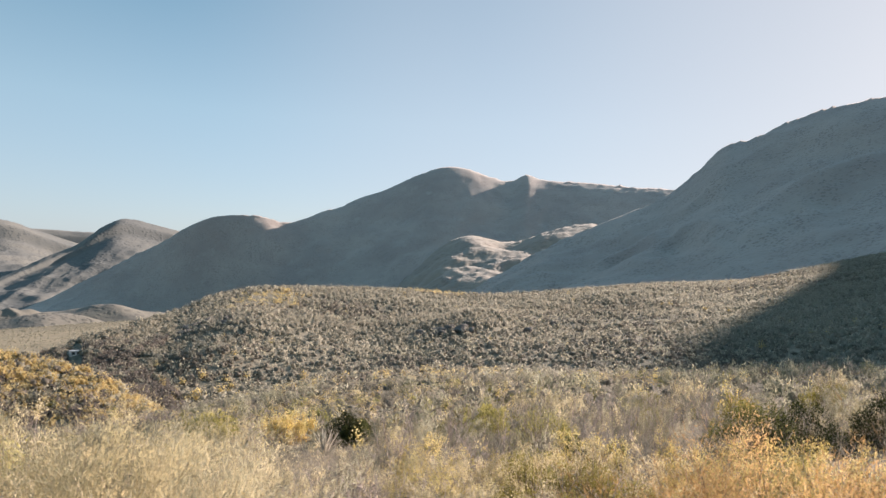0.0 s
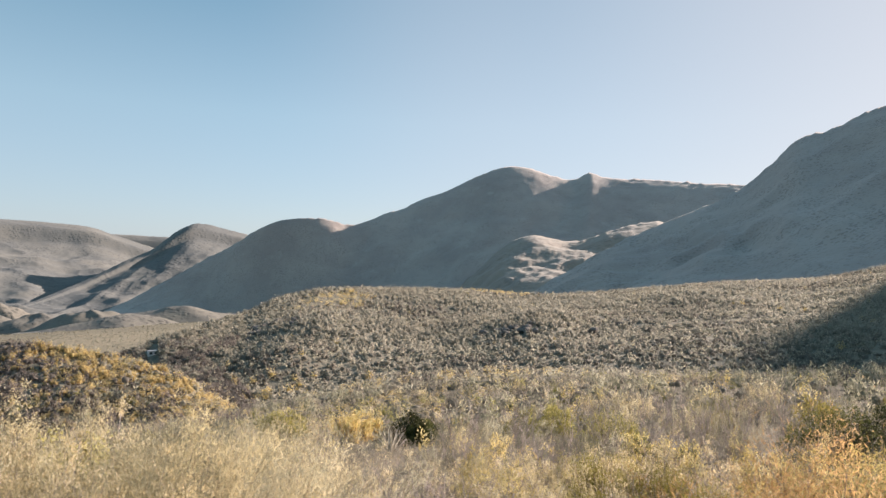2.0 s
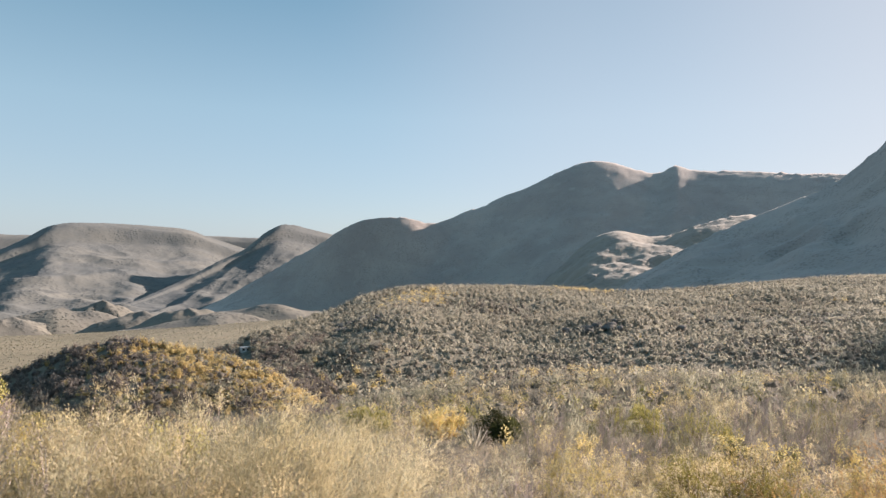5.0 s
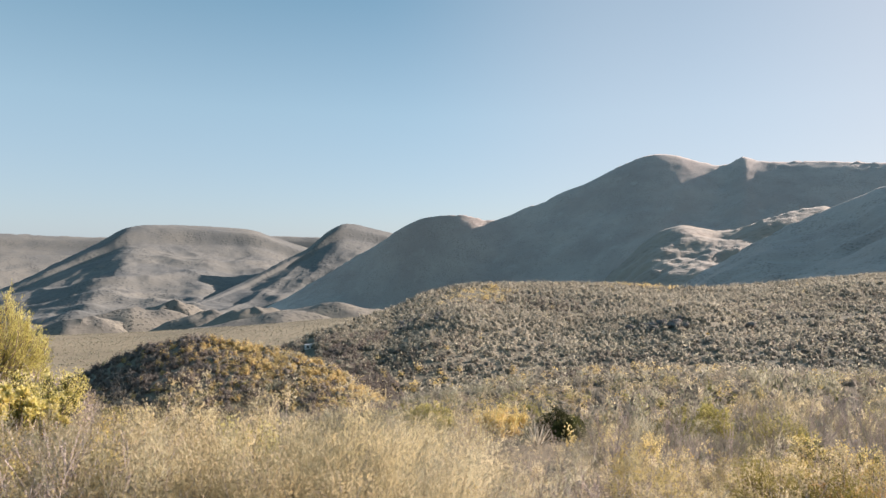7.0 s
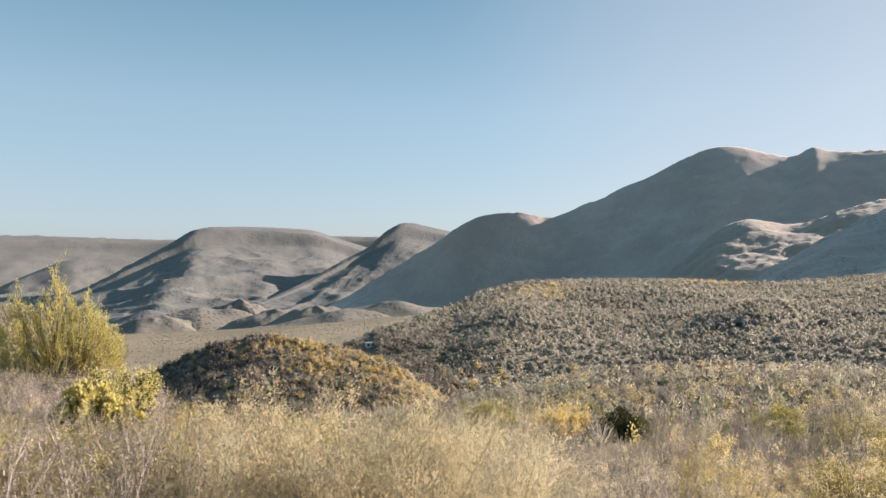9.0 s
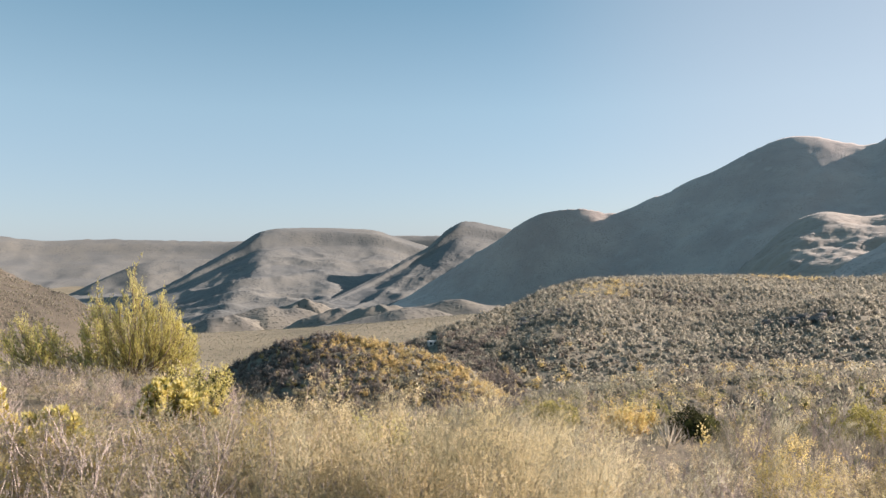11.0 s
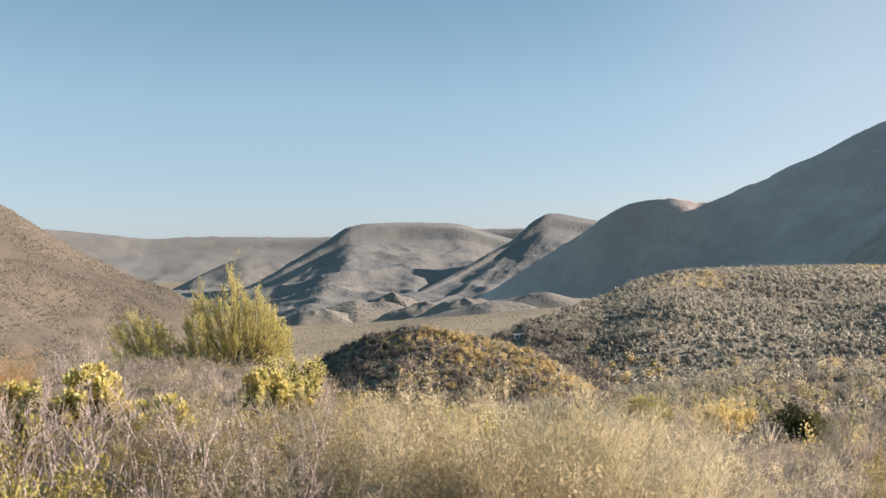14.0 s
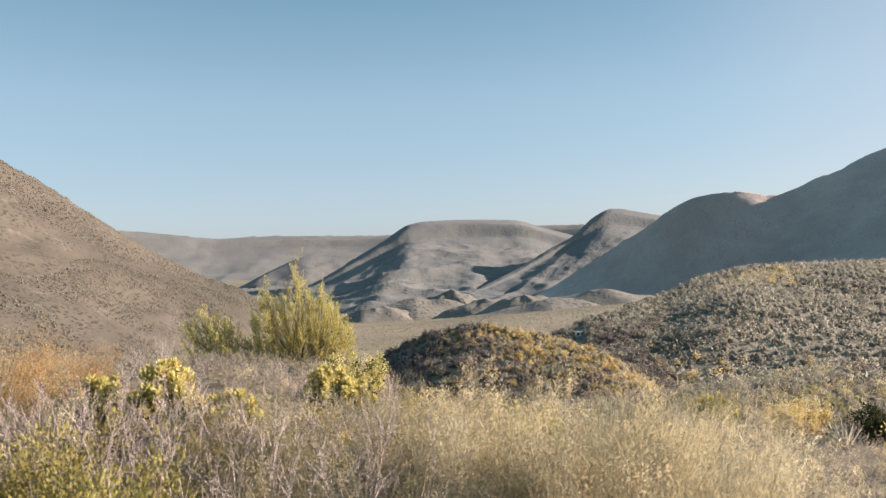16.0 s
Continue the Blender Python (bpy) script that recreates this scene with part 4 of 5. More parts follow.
# ---- scrub too dense to count ----
def bush_bodies(base, height, width, rs, tint, rings):
    """Lumpy rounded masses of foliage, one to a bush: uneven rings and a tip."""
    m, q = len(base), 7 if rings > 2 else 6
    w = 2 * math.pi * np.arange(q) / q
    rows = []
    turn = w[None] + rs.uniform(0, 6.28, (m, 1))
    for rad, up in ((0.42, -0.1), (0.54, 0.32), (0.42, 0.72))[:3] if rings > 2 else ((0.46, -0.1), (0.46, 0.55)):
        wob = rs.uniform(0.72, 1.28, (m, q))
        rows.append(base[:, None] + np.stack([np.cos(turn) * rad * wob * width[:, None], np.sin(turn) * rad * wob * width[:, None],
                                              (up + rs.uniform(-0.10, 0.10, (m, q))) * height[:, None]], -1))
    tip = base + np.stack([rs.normal(0, 0.08, m) * width, rs.normal(0, 0.08, m) * width, rs.uniform(0.92, 1.05, m) * height], -1)
    n = len(rows) * q
    v = np.concatenate([np.stack(rows, 1).reshape(m, n, 3), tip[:, None]], 1)
    f = []
    for k in range(q):
        k2 = (k + 1) % q
        for row in range(len(rows) - 1):
            a, b, c, d = row * q + k, row * q + k2, (row + 1) * q + k2, (row + 1) * q + k
            f += [(a, b, c), (a, c, d)]
        f.append((n - q + k, n - q + k2, n))
    f = (np.array(f)[None] + np.arange(m)[:, None, None] * (n + 1)).reshape(-1, 3)
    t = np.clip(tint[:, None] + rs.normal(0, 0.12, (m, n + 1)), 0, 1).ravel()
    return v.reshape(-1, 3), f, t


def scrub(name, az, r, height, width, n_leaf, leaf_len, leaf_wid, mat, label, seed, upright=0.4, tint=None, lift=0.0, core=0.0, rings=2, soft=0.0):
    """A carpet of bushes, each a dome of leaves with gaps."""
    rs = np.random.default_rng(seed)
    az, r = np.asarray(az), np.asarray(r)
    x, y = xy(az, r)
    base = np.stack([x, y, surface(az, r)], -1)
    m = len(az)
    d = rand_dirs(rs, m * n_leaf)
    d[:, 2] = np.abs(d[:, 2]) * 1.15 - 0.15
    rad = rs.uniform(0.0, 1.0, (m * n_leaf, 1)) ** 0.28
    if core:
        rad = rs.uniform(0.4, 1.05, (m * n_leaf, 1)) ** 0.6
    lump = 1 + (0.12 if core else 0.35) * np.sin(3 * np.arctan2(d[:, 1], d[:, 0]) + np.repeat(rs.uniform(0, 6, m), n_leaf))[:, None]
    H, Wd = np.repeat(height, n_leaf)[:, None], np.repeat(width, n_leaf)[:, None]
    off = d * rad * lump * np.concatenate([Wd * 0.5, Wd * 0.5, H], 1)
    p = np.repeat(base, n_leaf, 0) + off + np.array([0, 0, lift])
    face = unit(off)
    w = unit(np.cross(face, rand_dirs(rs, len(p))) + 0.35 * face + np.array([0, 0, upright]))       # sprays that cover the dome
    size = rs.uniform(0.6, 1.4, len(p)) * np.repeat(height, n_leaf)
    # tint per bush, lighter towards its top, with random spread
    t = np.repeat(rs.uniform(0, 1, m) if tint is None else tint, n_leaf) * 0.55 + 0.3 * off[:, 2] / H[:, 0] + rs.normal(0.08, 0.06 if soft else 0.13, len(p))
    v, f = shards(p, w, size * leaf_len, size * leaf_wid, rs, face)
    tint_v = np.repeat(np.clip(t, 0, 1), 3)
    normal_v = np.repeat(unit(soft * (face + np.array([0, 0, 0.35])) + (1 - soft) * rand_dirs(rs, len(p))), 3, 0)
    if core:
        # core bodies get a darker tint, standing in for shade inside the bush
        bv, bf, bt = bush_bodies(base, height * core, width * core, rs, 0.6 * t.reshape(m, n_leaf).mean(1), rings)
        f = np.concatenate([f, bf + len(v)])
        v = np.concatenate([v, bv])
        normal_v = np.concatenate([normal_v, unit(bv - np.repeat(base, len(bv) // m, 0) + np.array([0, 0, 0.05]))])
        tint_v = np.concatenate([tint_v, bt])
    me = tinted(mesh_from(name, v, f, True), 1, tint_v)
    if soft:
        softened(me, normal_v)
    me.materials.append(mat)
    return tagged(new(name, me), label, "scrub", kind="stuff")


def scatter(n, a0, a1, r0, r1, seed):
    rs = np.random.default_rng(seed)
    return rs.uniform(a0, a1, n), np.sqrt(rs.uniform(r0 ** 2, r1 ** 2, n)), rs


HUT_AZ = 27.6
# range picked so that the hut's height fits the camera's view
HUT_R = float(min(range(84, 142, 2), key=lambda q: abs(top_height(HUT_AZ, q, -7.05) - 0.75)))


def off_hut(az, r):
    """False round the hut and before it, so scrub doesn't hide it from the camera."""
    return ~((np.abs(az - HUT_AZ) < 0.55) & (r > HUT_R - 16) & (r < HUT_R + 5))


# the terrace in front of the hill
for tag, n, r0, r1, n_leaf, leaf_len, leaf_wid in ((1, 460, 9.0, 26.0, 720, 0.09, 0.0115), (2, 3600, 23.0, 64.0, 90, 0.19, 0.052)):
    az, r, rs = scatter(n, -42, 82, r0, r1, 30 + tag)
    az, r = az[off_sight_lines(az, r)], r[off_sight_lines(az, r)]
    x, y = xy(az, r)
    zone = fbm(x / 7, y / 7, 77) * 0.7 + rs.normal(0, 0.28, len(az))
    for name, sel, mat, hh, ww, label in (
            ("broom_scrub", (zone < -0.22), STRAW_GREEN, 0.85, 1.1, "pale straw-green broom scrub on the slope"),
            ("dry_scrub", (zone >= -0.22) & (zone < 0.04), BEIGE, 0.7, 1.15, "beige leafless twiggy scrub on the slope"),
            ("grey_scrub", (zone >= 0.04) & (zone < 0.26), GREY_LEAF, 0.65, 1.2, "grey-green twiggy scrub on the slope"),
            ("olive_scrub", (zone >= 0.26) & (zone < 0.36), OLIVE_LEAF, 0.65, 1.1, "olive-green low bushes on the slope"),
            ("straw_scrub", (zone >= 0.36), STRAW, 0.55, 1.0, "dry straw-coloured tufts on the slope")):
        k = int(sel.sum())
        near_low = np.interp(r[sel], (9, 14), (0.55, 1.0)) * np.where((np.abs(az[sel] - 51) < 9) & (r[sel] < 19), 0.55, 1.0)
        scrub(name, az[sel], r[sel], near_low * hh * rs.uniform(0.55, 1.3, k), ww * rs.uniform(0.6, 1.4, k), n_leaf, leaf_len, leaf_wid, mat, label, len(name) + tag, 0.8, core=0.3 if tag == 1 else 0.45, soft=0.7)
# feathery bushes all over the terrace
placed = 0
while placed < 110:
    az, r = pick.uniform(-38, 36), math.sqrt(pick.uniform(11.5 ** 2, 30 ** 2))
    if not off_sight_lines(np.array([az]), np.array([r]))[0]:
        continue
    plant(pick.choice(("straw_green", "straw_green", "twiggy", "grey", "grey", "pale", "straw", "green")), az, r, pick.uniform(0.6, 1.15) * (0.8 if r < 15 else 1.0))
    placed += 1
# dry tufts between the bushes
az, r, rs = scatter(5200, -44, 84, 1.8, 22, 35)
k = len(az)
scrub("dry_grass", az, r, rs.uniform(0.12, 0.3, k), rs.uniform(0.2, 0.5, k), 22, 0.5, 0.035, BEIGE, "short dry grass and litter between the bushes", 36, 0.9)
az, r, rs = scatter(5200, -42, 60, 9, 64, 37)
keep = off_sight_lines(az, r) | (rs.uniform(0, 1, len(az)) < 0.4)
az, r = az[keep], r[keep]
k = len(az)
scrub("low_scrub", az, r, rs.uniform(0.12, 0.32, k), rs.uniform(0.3, 0.9, k), 22, 0.3, 0.06, BEIGE, "low heath and tufts between the bushes of the slope", 38, 0.6, soft=0.6)
az, r, rs = scatter(240, -42, 60, 14, 60, 33)
k = len(az)
scrub("yellow_scrub", az, r, rs.uniform(0.4, 0.8, k), rs.uniform(0.5, 1.0, k), 150, 0.10, 0.06, YELLOW, "yellow-flowering low scrub on the slope", 34, 0.4)

# the hill
az, r, rs = scatter(60000, -37, 34, 58, 290, 41)
keep = off_hut(az, r) & (r > HILL.foot(az) - 4) & (r < HILL.far(az) + 8) & (rs.uniform(0, 1, len(az)) < np.interp(r, (60, 150, 260), (1.0, 0.95, 0.7)))
az, r = az[keep], r[keep]
x, y = xy(az, r)
zone = fbm(x / 26, y / 26, 78) + rs.normal(0, 0.2, len(az))
grow_h = 0.95 + 0.3 * fbm(x / 40, y / 40, 79)
k = len(az)
up_hill = (r - HILL.foot(az)) / (HILL.far(az) - HILL.foot(az))
tint = 0.5 + 0.55 * fbm(x / 30, y / 30, 80) + rs.normal(0, 0.22, k)
for a, q, wide, deep, much in ((8, 0.47, 7.0, 0.13, 0.45), (19, 0.55, 2.5, 0.1, 0.5), (-2, 0.36, 3.0, 0.08, 0.5), (-14, 0.5, 6.0, 0.08, 0.35)):     # darker shrubs by the rocks; shade of the hollow painted into the tint
    tint -= much * np.exp(-((az - a) / wide) ** 2 - ((up_hill - q) / deep) ** 2)
tint = np.clip(tint, 0, 1)
h_all = grow_h * rs.uniform(0.5, 1.25, k)
w_all = rs.uniform(0.5, 1.25, k) * (0.8 + 0.3 * np.clip(grow_h, 0.5, 1.5))
h_all = np.clip(h_all, 0.6 * w_all, 0.95 * w_all)
summit = np.maximum(np.exp(-((az - 14.2) / 2.3) ** 2 - ((up_hill - 0.78) / 0.07) ** 2), np.exp(-((az - 0.3) / 2.6) ** 2 - ((r - HILL.far(az)) / 5) ** 2))
yellow = (rs.uniform(0, 1, k) < 1.5 * summit) | (rs.uniform(0, 1, k) < 0.004 + 0.25 * (np.exp(-((r - 70) / 6) ** 2) * (az > -5)))
sel = ~yellow & (zone < 0.28)
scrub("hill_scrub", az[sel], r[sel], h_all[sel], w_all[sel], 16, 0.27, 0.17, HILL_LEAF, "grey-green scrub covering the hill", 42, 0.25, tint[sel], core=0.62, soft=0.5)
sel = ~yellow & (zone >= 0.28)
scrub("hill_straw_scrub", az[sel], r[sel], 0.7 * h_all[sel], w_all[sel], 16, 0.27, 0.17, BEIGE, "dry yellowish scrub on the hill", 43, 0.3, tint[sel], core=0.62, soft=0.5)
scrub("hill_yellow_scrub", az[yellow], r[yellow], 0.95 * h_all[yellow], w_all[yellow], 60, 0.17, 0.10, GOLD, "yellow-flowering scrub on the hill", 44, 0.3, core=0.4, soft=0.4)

az, r, rs = scatter(26000, -36, 33, 58, 280, 46)
keep = off_hut(az, r) & (r > HILL.foot(az) - 6) & (r < HILL.far(az) + 5)
az, r = az[keep], r[keep]
k = len(az)
scrub("hill_low_scrub", az, r, rs.uniform(0.3, 0.6, k), rs.uniform(0.8, 1.7, k), 14, 0.42, 0.3, HILL_LEAF, "low grey heath between the bushes of the hill", 47, 0.5, soft=0.5)

# the mound
az, r, rs = scatter(9500, 19, 51, 48, 104, 51)
keep = off_hut(az, r) & (MOUND.height(az, r) > ground_height(az, r) - 4.0)
az, r = az[keep], r[keep]
k = len(az)
up_mound = np.clip((r - MOUND.foot(az)) / (MOUND.far(az) - MOUND.foot(az)), 0, 1)
# flowers thin out leftwards; the dark leaves there also imitate shade
flower = rs.uniform(0, 1, k) < np.interp(az, (22, 27, 32, 35, 37, 40), (0.8, 0.95, 0.9, 0.66, 0.34, 0.06)) * np.interp(up_mound, (0.25, 0.5, 0.8), (0.04, 0.4, 1.0)) * (MOUND.height(az, r) > HILL.height(az, r) - 0.3)
h_all, w_all = rs.uniform(0.35, 0.8, k), rs.uniform(0.45, 1.1, k)
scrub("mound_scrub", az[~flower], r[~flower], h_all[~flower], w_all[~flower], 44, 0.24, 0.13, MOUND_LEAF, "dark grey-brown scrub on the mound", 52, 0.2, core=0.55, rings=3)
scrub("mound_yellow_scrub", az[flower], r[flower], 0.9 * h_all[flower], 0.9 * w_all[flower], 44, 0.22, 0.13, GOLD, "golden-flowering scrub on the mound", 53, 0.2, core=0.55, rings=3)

az, r, rs = scatter(3800, 21, 38, 80, 215, 65)
keep = off_hut(az, r) & ((HILL.height(az, r) > ground_height(az, r) - 4) | (r < 170))
az, r = az[keep], r[keep]
k = len(az)
scrub("flank_scrub", az, r, rs.uniform(0.5, 1.1, k), rs.uniform(0.9, 2.0, k), 30, 0.26, 0.13, HILL_LEAF, "grey-green scrub on the flank of the hill", 66, 0.25, core=0.62, rings=3)

# scrub on the stony slope and the valley floor
az, r, rs = scatter(26000, 46, 84, 230, 600, 61)
keep = (r > LEFT_MT.foot(az) + 14) & (r < LEFT_MT.far(az) + 10)
az, r = az[keep], r[keep]
k = len(az)
scrub("slope_scrub", az, r, rs.uniform(0.4, 0.95, k), rs.uniform(0.7, 1.7, k), 5, 0.4, 0.35, HILL_LEAF, "scattered bushes on the stony slope", 62, 0.3, core=0.62)
az, r, rs = scatter(7000, 24, 60, 120, 700, 63)
k = len(az)
scrub("valley_scrub", az, r, rs.uniform(0.35, 0.8, k), rs.uniform(0.6, 1.5, k), 7, 0.4, 0.3, HILL_LEAF, "low scrub on the valley floor", 64, 0.3, core=0.62)


# ---- single plants and things further off ----
def tapered(points, r0, r1, sides=7):
    """A limb: a ring-sided tapering tube through points."""
    pts = np.array(points, float)
    k = len(pts)
    d = unit(np.gradient(pts, axis=0))
    a = unit(np.cross(d, np.array([0.3, 0.9, 0.1])))
    b = np.cross(d, a)
    w = np.linspace(0, 2 * math.pi, sides, endpoint=False)
    rad = np.linspace(r0, r1, k)[:, None, None]
    v = pts[:, None] + rad * (np.cos(w)[None, :, None] * a[:, None] + np.sin(w)[None, :, None] * b[:, None])
    return v.reshape(-1, 3), grid_faces(k, sides, True)


def small_tree(az, r):
    rs = np.random.default_rng(90)
    top = tagged(new("tree"), "small yellow-green tree with upright leafy shoots above the scrub", "tree")
    # limb ends: towards the left side, depth, height
    ends = ((0.0, 0.0, 2.14), (0.04, 0.1, 2.02), (-0.46, -0.2, 1.72), (-0.42, 0.3, 1.6), (-0.75, 0.1, 1.2), (-1.0, -0.1, 0.78), (-0.7, -0.4, 1.1), (0.55, -0.3, 1.7), (0.6, 0.1, 1.78),
            (0.25, 0.2, 1.66), (-0.22, -0.1, 1.66), (1.3, 0.2, 1.1), (1.5, -0.1, 1.22), (1.8, 0.1, 1.32), (2.0, 0.0, 0.95), (1.6, -0.3, 0.9), (-0.1, -0.5, 1.4), (0.1, 0.6, 1.3), (0.85, -0.4, 0.95), (-0.35, -0.5, 0.9))
    # the crown's outline: a tall flame with side spikes, and a lower lobe
    ROOF = ((-1.05, -0.75, -0.5, -0.3, -0.12, 0.0, 0.12, 0.3, 0.6, 0.78, 0.95, 1.3, 1.8, 2.1), (0.6, 1.05, 1.6, 1.5, 1.9, 2.1, 1.85, 1.55, 1.72, 1.25, 0.75, 1.1, 1.42, 1.0))
    more = []
    for _ in range(40):
        u = rs.uniform(-0.95, 0.8) if rs.uniform() < 0.72 else rs.uniform(0.9, 2.0)
        roof = np.interp(u, ROOF[0], ROOF[1])
        more.append((u, rs.uniform(-0.6, 0.6), roof * rs.uniform(0.22, 0.95)))
    limbs = []
    for i, (u, d, h) in enumerate(ends + tuple(more)):
        s = np.linspace(0, 1, 7)[:, None]
        fork = np.array([0.10 * u, 0.1 * d, 0.28])
        q = fork + s * (np.array([u, d, h]) - fork) + np.sin(s * math.pi) * np.array([0.18 * u, 0.1 * d, -0.10 * h])
        q[1:-1] += rs.normal(0, 0.02, (5, 3))
        limbs.append(q)
    v, f = tapered(((0, 0, -0.1), (0.01, 0, 0.08), (-0.01, 0.01, 0.2), (0.0, 0, 0.32)), 0.06, 0.045)
    part("trunk", mesh_from("trunk", v, f), BROWN_TWIG, top)
    for q in limbs:
        v, f = tapered(q, 0.022, 0.004, 6)
        part("limb", mesh_from("limb", v, f), BROWN_TWIG, top)
    L = np.array(limbs)
    u = np.concatenate([rs.uniform(-0.95, 0.78, 760), rs.uniform(1.0, 2.0, 200)])
    roof = np.interp(u, ROOF[0], ROOF[1])
    h = 0.10 + 0.8 * roof * rs.uniform(0, 1, len(u))
    deep = 0.55 * np.sqrt(np.clip(1.05 - h / (roof + 0.1), 0.05, 1))
    p = np.stack([u, rs.uniform(-1, 1, len(u)) * deep, h], -1)
    axis = np.where(u < 0.9, 0.0, 1.2)
    way = unit(np.stack([0.5 * (u - axis), 0.6 * p[:, 1], 0.9 + 0 * u], -1) + 0.3 * rand_dirs(rs, len(u)))
    run = rs.uniform(0.18, 0.34, (len(u), 1, 1)) * np.linspace(0, 1, 4)[None, :, None]
    shoots = p[:, None] + way[:, None] * run + 0.15 * run ** 2 * np.array([0, 0, 1.0])
    shoots = np.concatenate([shoots, branch(L, rs, 13, 0.3, 1.0, 0.24, 0.55, lift=0.8)])
    part("shoot_work", twig_mesh("shoot_work", rs, (shoots, 0.004, 0.0015)), BROWN_TWIG, top)
    every = np.concatenate([shoots, L[:, 3:]])
    p, d = along(every, rs, 26, 0.05, 1.0)
    p = p + rs.normal(0, 0.016, p.shape)
    w = unit(d + rand_dirs(rs, len(p)) * 0.55 + np.array([0, 0, 0.2]))
    # crown tint goes lighter with height
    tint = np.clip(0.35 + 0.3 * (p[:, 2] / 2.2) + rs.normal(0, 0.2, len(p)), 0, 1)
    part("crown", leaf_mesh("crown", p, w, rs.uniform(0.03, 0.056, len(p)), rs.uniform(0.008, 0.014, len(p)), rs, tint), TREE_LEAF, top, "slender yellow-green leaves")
    x, y = xy(az, r)
    top.matrix_basis = Matrix.LocRotScale((float(x), float(y), float(surface(np.array([az]), np.array([r]))[0]) - 0.02), Euler((0, 0, radians(az) + math.pi)), (1.02, 1.02, 1.025))
    return top


small_tree(50.4, 14.0)


def bare_bush(seed, az, r, h, label):
    """Open leafless bush of pale forked branches."""
    rs = np.random.default_rng(seed)
    top = tagged(new("bare_bush"), label, "shrub")
    stems = grow(rs, 9, h, h * 0.45, 0.04, bend=0.4)
    b1 = branch(stems, rs, 5, 0.3, 1.0, h * 0.4, 0.7, lift=0.5)
    b2 = branch(b1, rs, 4, 0.2, 1.0, h * 0.2, 0.8, lift=0.4)
    part("branchwork", twig_mesh("branchwork", rs, (stems, 0.010, 0.004), (b1, 0.004, 0.002), (b2, 0.003, 0.0015)), TWIG, top)
    return put_at(top, az, r)


bare_bush(101, 45.2, 9.5, 0.55, "bare pale grey bush with forked branches")
bare_bush(102, 43.6, 9.8, 0.5, "bare pale grey bush with forked branches")
bare_bush(103, 61.2, 8.6, 0.72, "bleached dead bush with a few long sticks")
bare_bush(104, 46.7, 10.4, 0.55, "bare pale grey bush with forked branches")
for i, (az, r, h) in enumerate(((-4.0, 8.6, 1.0), (-9.2, 11.0, 1.1), (-14.5, 12.5, 1.15), (-17.0, 10.5, 0.9), (3.2, 12.0, 1.1), (-21.0, 14.0, 1.2), (-1.0, 15.0, 1.2), (14.5, 16.0, 1.1), (-11.5, 16.5, 1.2))):
    bare_bush(150 + i, az, r, h, "open grey-brown bush of thin leafless branches")
bare_bush(105, -33.0, 15.0, 1.1, "bare pale grey bush with forked branches")

# larger bushes on the slope
for seed, az, r, h, spread, mat, flower, label in (
        (111, 11.9, 29.0, 1.35, 1.3, GOLD, YELLOW, "broad bush covered in bright yellow flowers"),
        (112, 7.2, 26.0, 1.25, 0.95, DARK_LEAF, None, "dark green bush in the dry scrub"),
        (113, 6.0, 25.5, 0.95, 0.8, GREEN_LEAF, None, "dark green bush in the dry scrub"),
        (114, -24.6, 12.5, 0.95, 0.95, GREEN_LEAF, None, "wide rounded green bush"),
        (115, -27.6, 13.0, 0.85, 0.75, DARK_LEAF, None, "wide rounded green bush"),
        (116, -32.6, 14.5, 0.9, 0.7, DARK_LEAF, None, "dark green bush in the dry scrub"),
        (117, -8.5, 11.5, 0.9, 0.75, OLIVE_LEAF, None, "olive-green bush in the dry scrub"),
        (118, -12.3, 9.5, 0.75, 0.5, GREEN_LEAF, YELLOW, "dark green bush tipped with yellow"),
        (119, 17.8, 34.0, 1.5, 1.2, OLIVE_LEAF, None, "olive-green bush at the foot of the hill"),
        (120, 46.2, 9.0, 0.7, 0.45, GREEN_LEAF, LIME_TOP, "dark green bush with pale tops"),
        (121, 31.1, 4.6, top_height(31.1, 4.6, -11.2), 0.16, LIME_LEAF, LIME_TOP, "small green bush with lime-yellow tips"),
        (122, -4.0, 22.0, 1.1, 0.9, OLIVE_LEAF, None, "olive-green bush in the dry scrub")):
    if flower:
        bush = leafy_bush(seed, h, spread, mat, label, 5600, 0.03 * max(1.0, r / 12), flower=flower)
    else:
        bush = cushion_bush(seed, h, spread, mat, label, 210, 34, 0.03 * max(1.0, r / 12))
    put_at(bush, az, r)

# tall loose brooms on the slope
for i, (az, r, h) in enumerate(((-6.5, 11.0, 1.25), (-2.0, 17.0, 1.3), (1.5, 19.0, 1.2), (-9.5, 16.0, 1.2), (-14.0, 17.0, 1.3), (-17.5, 14.0, 1.2), (-20.5, 19.0, 1.3), (3.8, 22.0, 1.3), (-28.0, 21.0, 1.2), (17.0, 21.0, 1.2), (22.0, 24.0, 1.3))):
    put_at(broom_bush(130 + i, h, h * 0.55, STRAW_GREEN if i % 3 else GREY_LEAF, TWIG, "loose open broom bush with bare lower stems", fine=0.8), az, r)


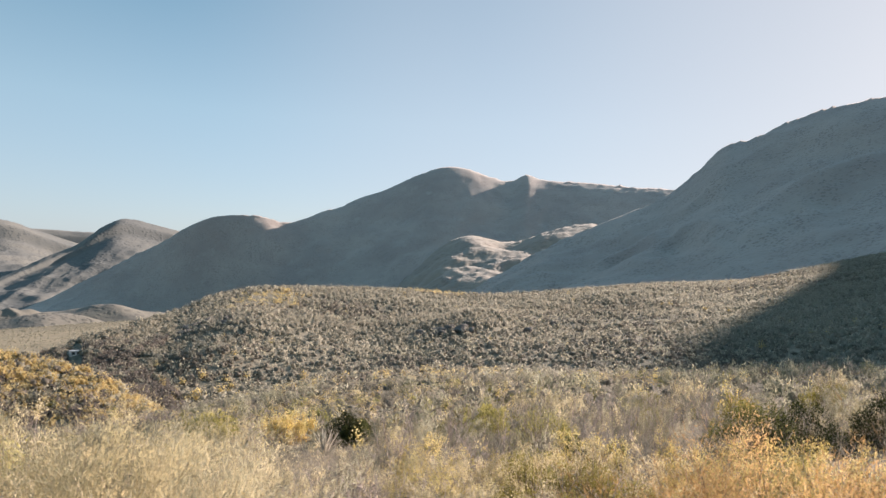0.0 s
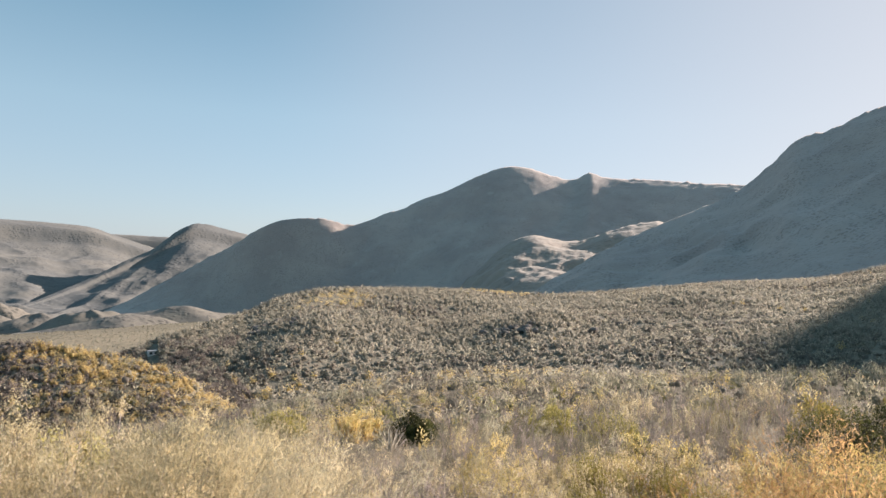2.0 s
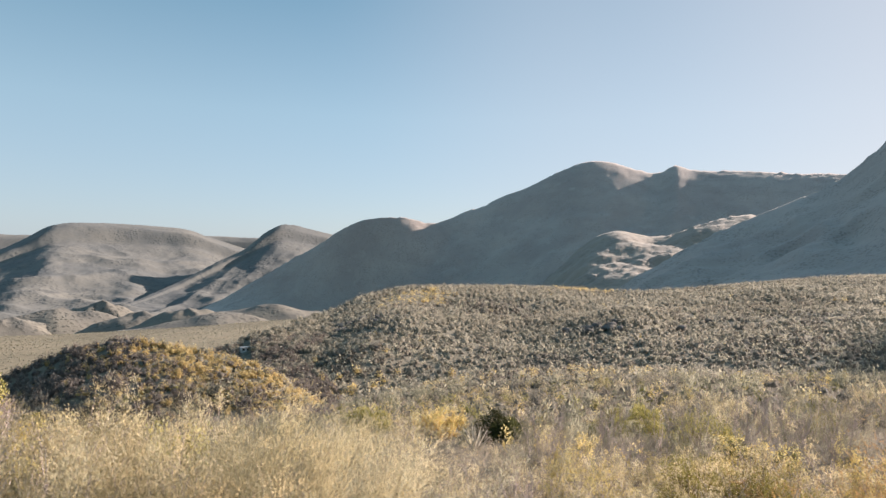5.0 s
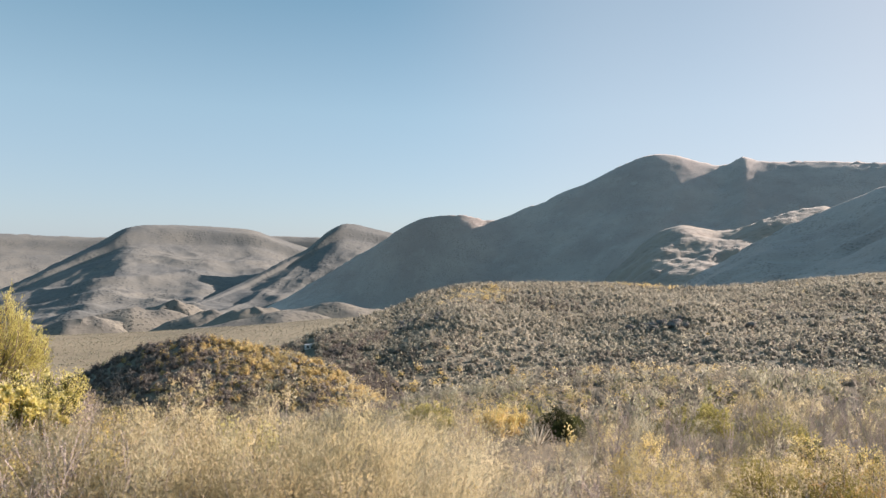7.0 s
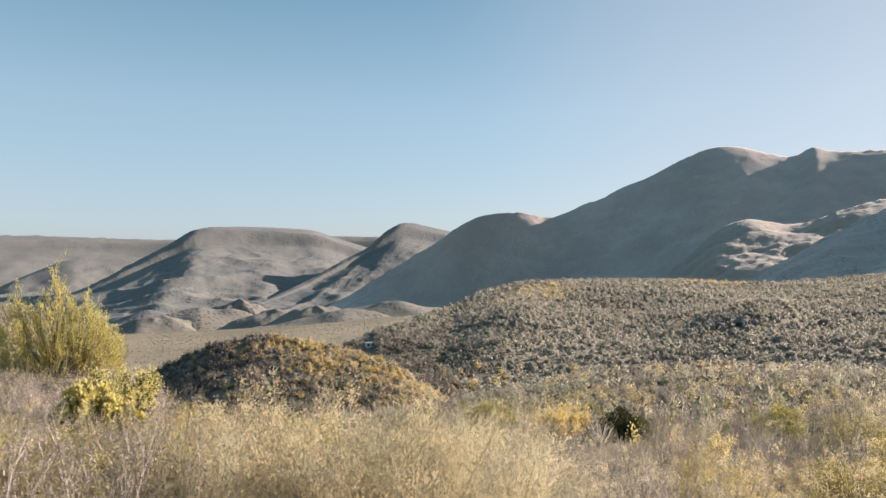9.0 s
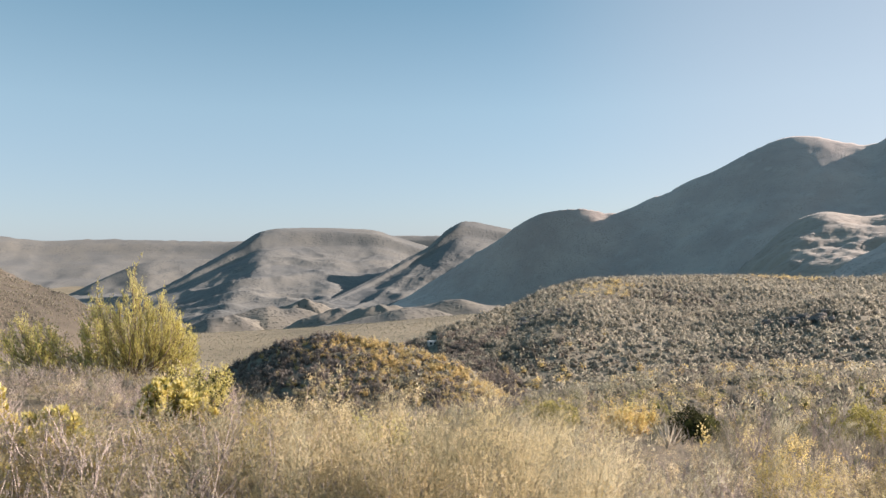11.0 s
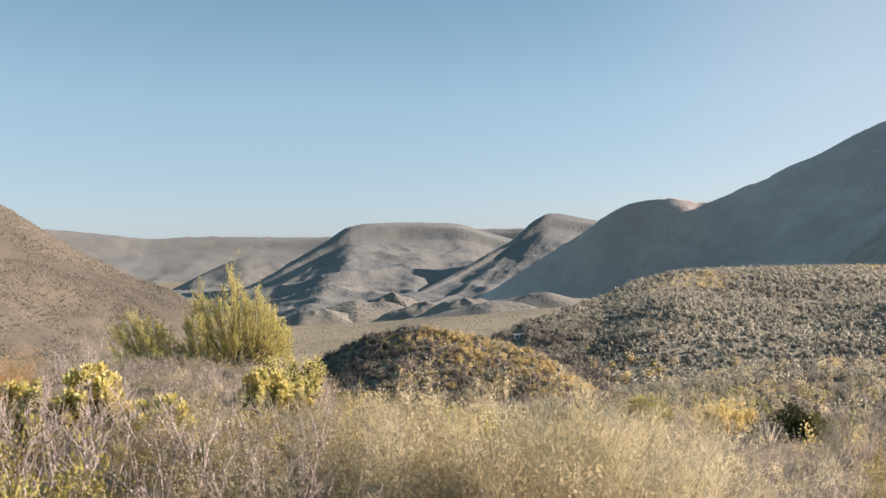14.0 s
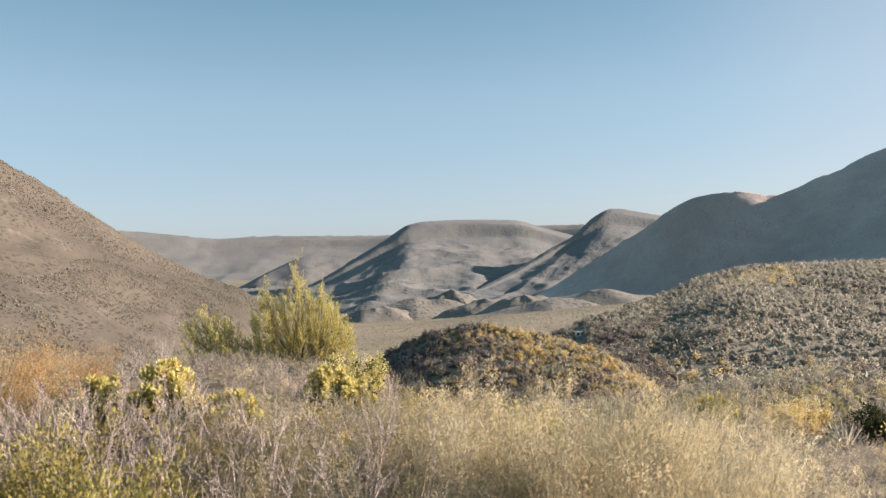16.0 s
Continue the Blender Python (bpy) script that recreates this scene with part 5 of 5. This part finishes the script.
def agave(az, r):
    """A rosette of pale stiff leaves."""
    rs = np.random.default_rng(140)
    top = tagged(new("agave"), "pale grey rosette plant with stiff striped leaves", "plant")
    n = Nodes("pale_leaf")
    mat = n.done(n.ramp(n.noise(9, 3), (0.35, (0.45, 0.42, 0.36)), (0.65, (0.72, 0.68, 0.6))), 0.6, 0.15)
    for i in range(16):
        w, lean = i * 2.4, 0.25 + 0.75 * i / 16
        s = np.linspace(0, 1, 5)
        out, up = 0.55 * s * math.sin(lean), 0.62 * s * math.cos(lean * 0.9) - 0.08 * s ** 2
        wid = 0.055 * (1 - s) ** 0.6 + 0.004
        v = []
        for o, u, q in zip(out, up, wid):
            for e, dip in ((-1, 0.02), (0, -0.01), (1, 0.02)):
                v.append((o * math.cos(w) - e * q * math.sin(w), o * math.sin(w) + e * q * math.cos(w), u + dip))
        bm = bmesh.new()
        vs = [bm.verts.new(p) for p in v]
        for a in range(4):
            for b in range(2):
                bm.faces.new((vs[a * 3 + b], vs[a * 3 + b + 1], vs[a * 3 + b + 4], vs[a * 3 + b + 3]))
        bmesh.ops.solidify(bm, geom=bm.faces[:], thickness=0.008)
        me = bpy.data.meshes.new("leaf")
        bm.to_mesh(me)
        bm.free()
        part("leaf", me, mat, top)
    return put_at(top, az, r, 0.0, 1.5)


agave(8.9, 20.5)


# ---- rocks on the hill ----
def rock_material():
    n = Nodes("weathered_sandstone")
    g = n.noise(1.4, 6, 0.65)
    c = n.ramp(g, (0.3, (0.09, 0.08, 0.075)), (0.5, (0.17, 0.15, 0.135)), (0.72, (0.29, 0.26, 0.235)))
    lichen = n.noise(5, 4)
    c = n.mix(n.ramp(lichen, (0.6, (0, 0, 0)), (0.68, (0.6, 0.6, 0.6))), c, (0.28, 0.25, 0.18))
    n.bump(n.noise(4, 8, 0.7), 0.6, 0.12)
    return n.done(c, 0.9)


ROCK = rock_material()


def boulder_mesh(seed):
    bm = bmesh.new()
    bmesh.ops.create_icosphere(bm, subdivisions=3, radius=1.0)
    rs = random.Random(seed)
    cuts = [Vector((rs.gauss(0, 1), rs.gauss(0, 1), rs.gauss(0, 0.8))).normalized() for _ in range(9)]
    keep = [rs.uniform(0.55, 0.9) for _ in cuts]
    for v in bm.verts:
        for c, d in zip(cuts, keep):
            over = v.co.dot(c) - d
            if over > 0:
                v.co -= c * over * 0.9
        v.co += v.co.normalized() * noise.fractal(v.co * 2.2 + Vector((seed * 3.1, 0, 0)), 0.8, 2.0, 4) * 0.07
    me = bpy.data.meshes.new("boulder")
    bm.to_mesh(me)
    bm.free()
    me.materials.append(ROCK)
    return me


BOULDERS = [boulder_mesh(i) for i in range(4)]
rk = random.Random(5)
for az0, r0, n, da, dr, size in ((18.6, 107, 24, 1.2, 2.5, 0.85), (18.5, 152, 7, 0.7, 3, 0.9), (-0.5, 103, 20, 1.4, 2, 0.65), (16.0, 106, 5, 1.0, 3, 0.8), (36.6, 75, 5, 0.5, 1.0, 0.4), (33, 71, 3, 1.2, 2, 0.3), (-9, 120, 4, 3, 8, 0.7), (-13, 90, 4, 3, 6, 0.5)):
    for i in range(n):
        az, r = az0 + rk.gauss(0, da), r0 + rk.gauss(0, dr)
        s = size * rk.uniform(0.5, 1.2)
        x, y = xy(az, r)
        ob = tagged(new("boulder", rk.choice(BOULDERS)), "weathered grey-brown sandstone boulder among scrub", "rock", "boulders on the hills")
        ob.matrix_basis = Matrix.LocRotScale((float(x), float(y), float(surface(np.array([az]), np.array([r]))[0]) + 0.25 * s),
                                             Euler((rk.uniform(-0.3, 0.3), rk.uniform(-0.3, 0.3), rk.uniform(0, 6.3))), (s * rk.uniform(0.9, 1.5), s, s * rk.uniform(0.6, 0.9)))


# ---- the white hut ----
def block(x0, x1, y0, y1, z0, z1, bevel=0.02):
    bm = bmesh.new()
    bmesh.ops.create_cube(bm, size=1)
    for v in bm.verts:
        v.co = Vector(((x0 + x1) / 2 + v.co.x * (x1 - x0), (y0 + y1) / 2 + v.co.y * (y1 - y0), (z0 + z1) / 2 + v.co.z * (z1 - z0)))
    bmesh.ops.bevel(bm, geom=bm.edges[:], offset=bevel, segments=1, affect="EDGES")
    me = bpy.data.meshes.new("block")
    bm.to_mesh(me)
    bm.free()
    return me


def hut(az, r):
    top = tagged(new("hut"), "tiny whitewashed hut with a flat pale roof", "building")
    n = Nodes("whitewash")
    white = n.done(n.ramp(n.noise(1.5, 5), (0.3, (0.62, 0.6, 0.56)), (0.7, (0.82, 0.81, 0.78))), 0.85)
    n = Nodes("dark_window_panel")
    dark = n.done(n.ramp(n.noise(3, 2), (0.3, (0.05, 0.045, 0.04)), (0.7, (0.09, 0.08, 0.07))), 0.6)
    n = Nodes("roof_sheet")
    pale = n.done(n.ramp(n.noise(2, 4), (0.3, (0.42, 0.42, 0.42)), (0.7, (0.55, 0.55, 0.54))), 0.6)
    # walls with two openings towards the valley; dark panels imitate the shade inside
    for x0, x1 in ((-1.35, -0.95), (-0.25, 0.25), (0.95, 1.35)):
        part("wall", block(x0, x1, -0.75, -0.6, -0.4, 1.5), white, top)
    for x0, x1 in ((-0.95, -0.25), (0.25, 0.95)):
        part("wall", block(x0, x1, -0.75, -0.6, -0.4, 0.55), white, top)
        part("wall", block(x0, x1, -0.75, -0.6, 1.2, 1.5), white, top)
        part("window", block(x0, x1, -0.66, -0.62, 0.55, 1.2, 0.005), dark, top, "dark window opening")
    part("wall", block(-1.35, 1.35, 0.6, 0.75, -0.4, 1.5), white, top)
    part("wall", block(-1.35, -1.2, -0.6, 0.6, -0.4, 1.5), white, top)
    part("wall", block(1.2, 1.35, -0.6, 0.6, -0.4, 1.5), white, top)
    part("roof", block(-1.45, 1.45, -0.85, 0.85, 1.5, 1.58), pale, top, "flat pale metal roof")
    x, y = xy(az, r)
    # sunk and halved in size to fit the camera's view
    top.matrix_basis = pose(float(x), float(y), float(surface(np.array([az]), np.array([r]))[0]) - 0.36, 0, 0, az + 12) @ Matrix.Scale(0.5, 4)
    return top


# on the saddle between the mound and the hill
hut(HUT_AZ, HUT_R)
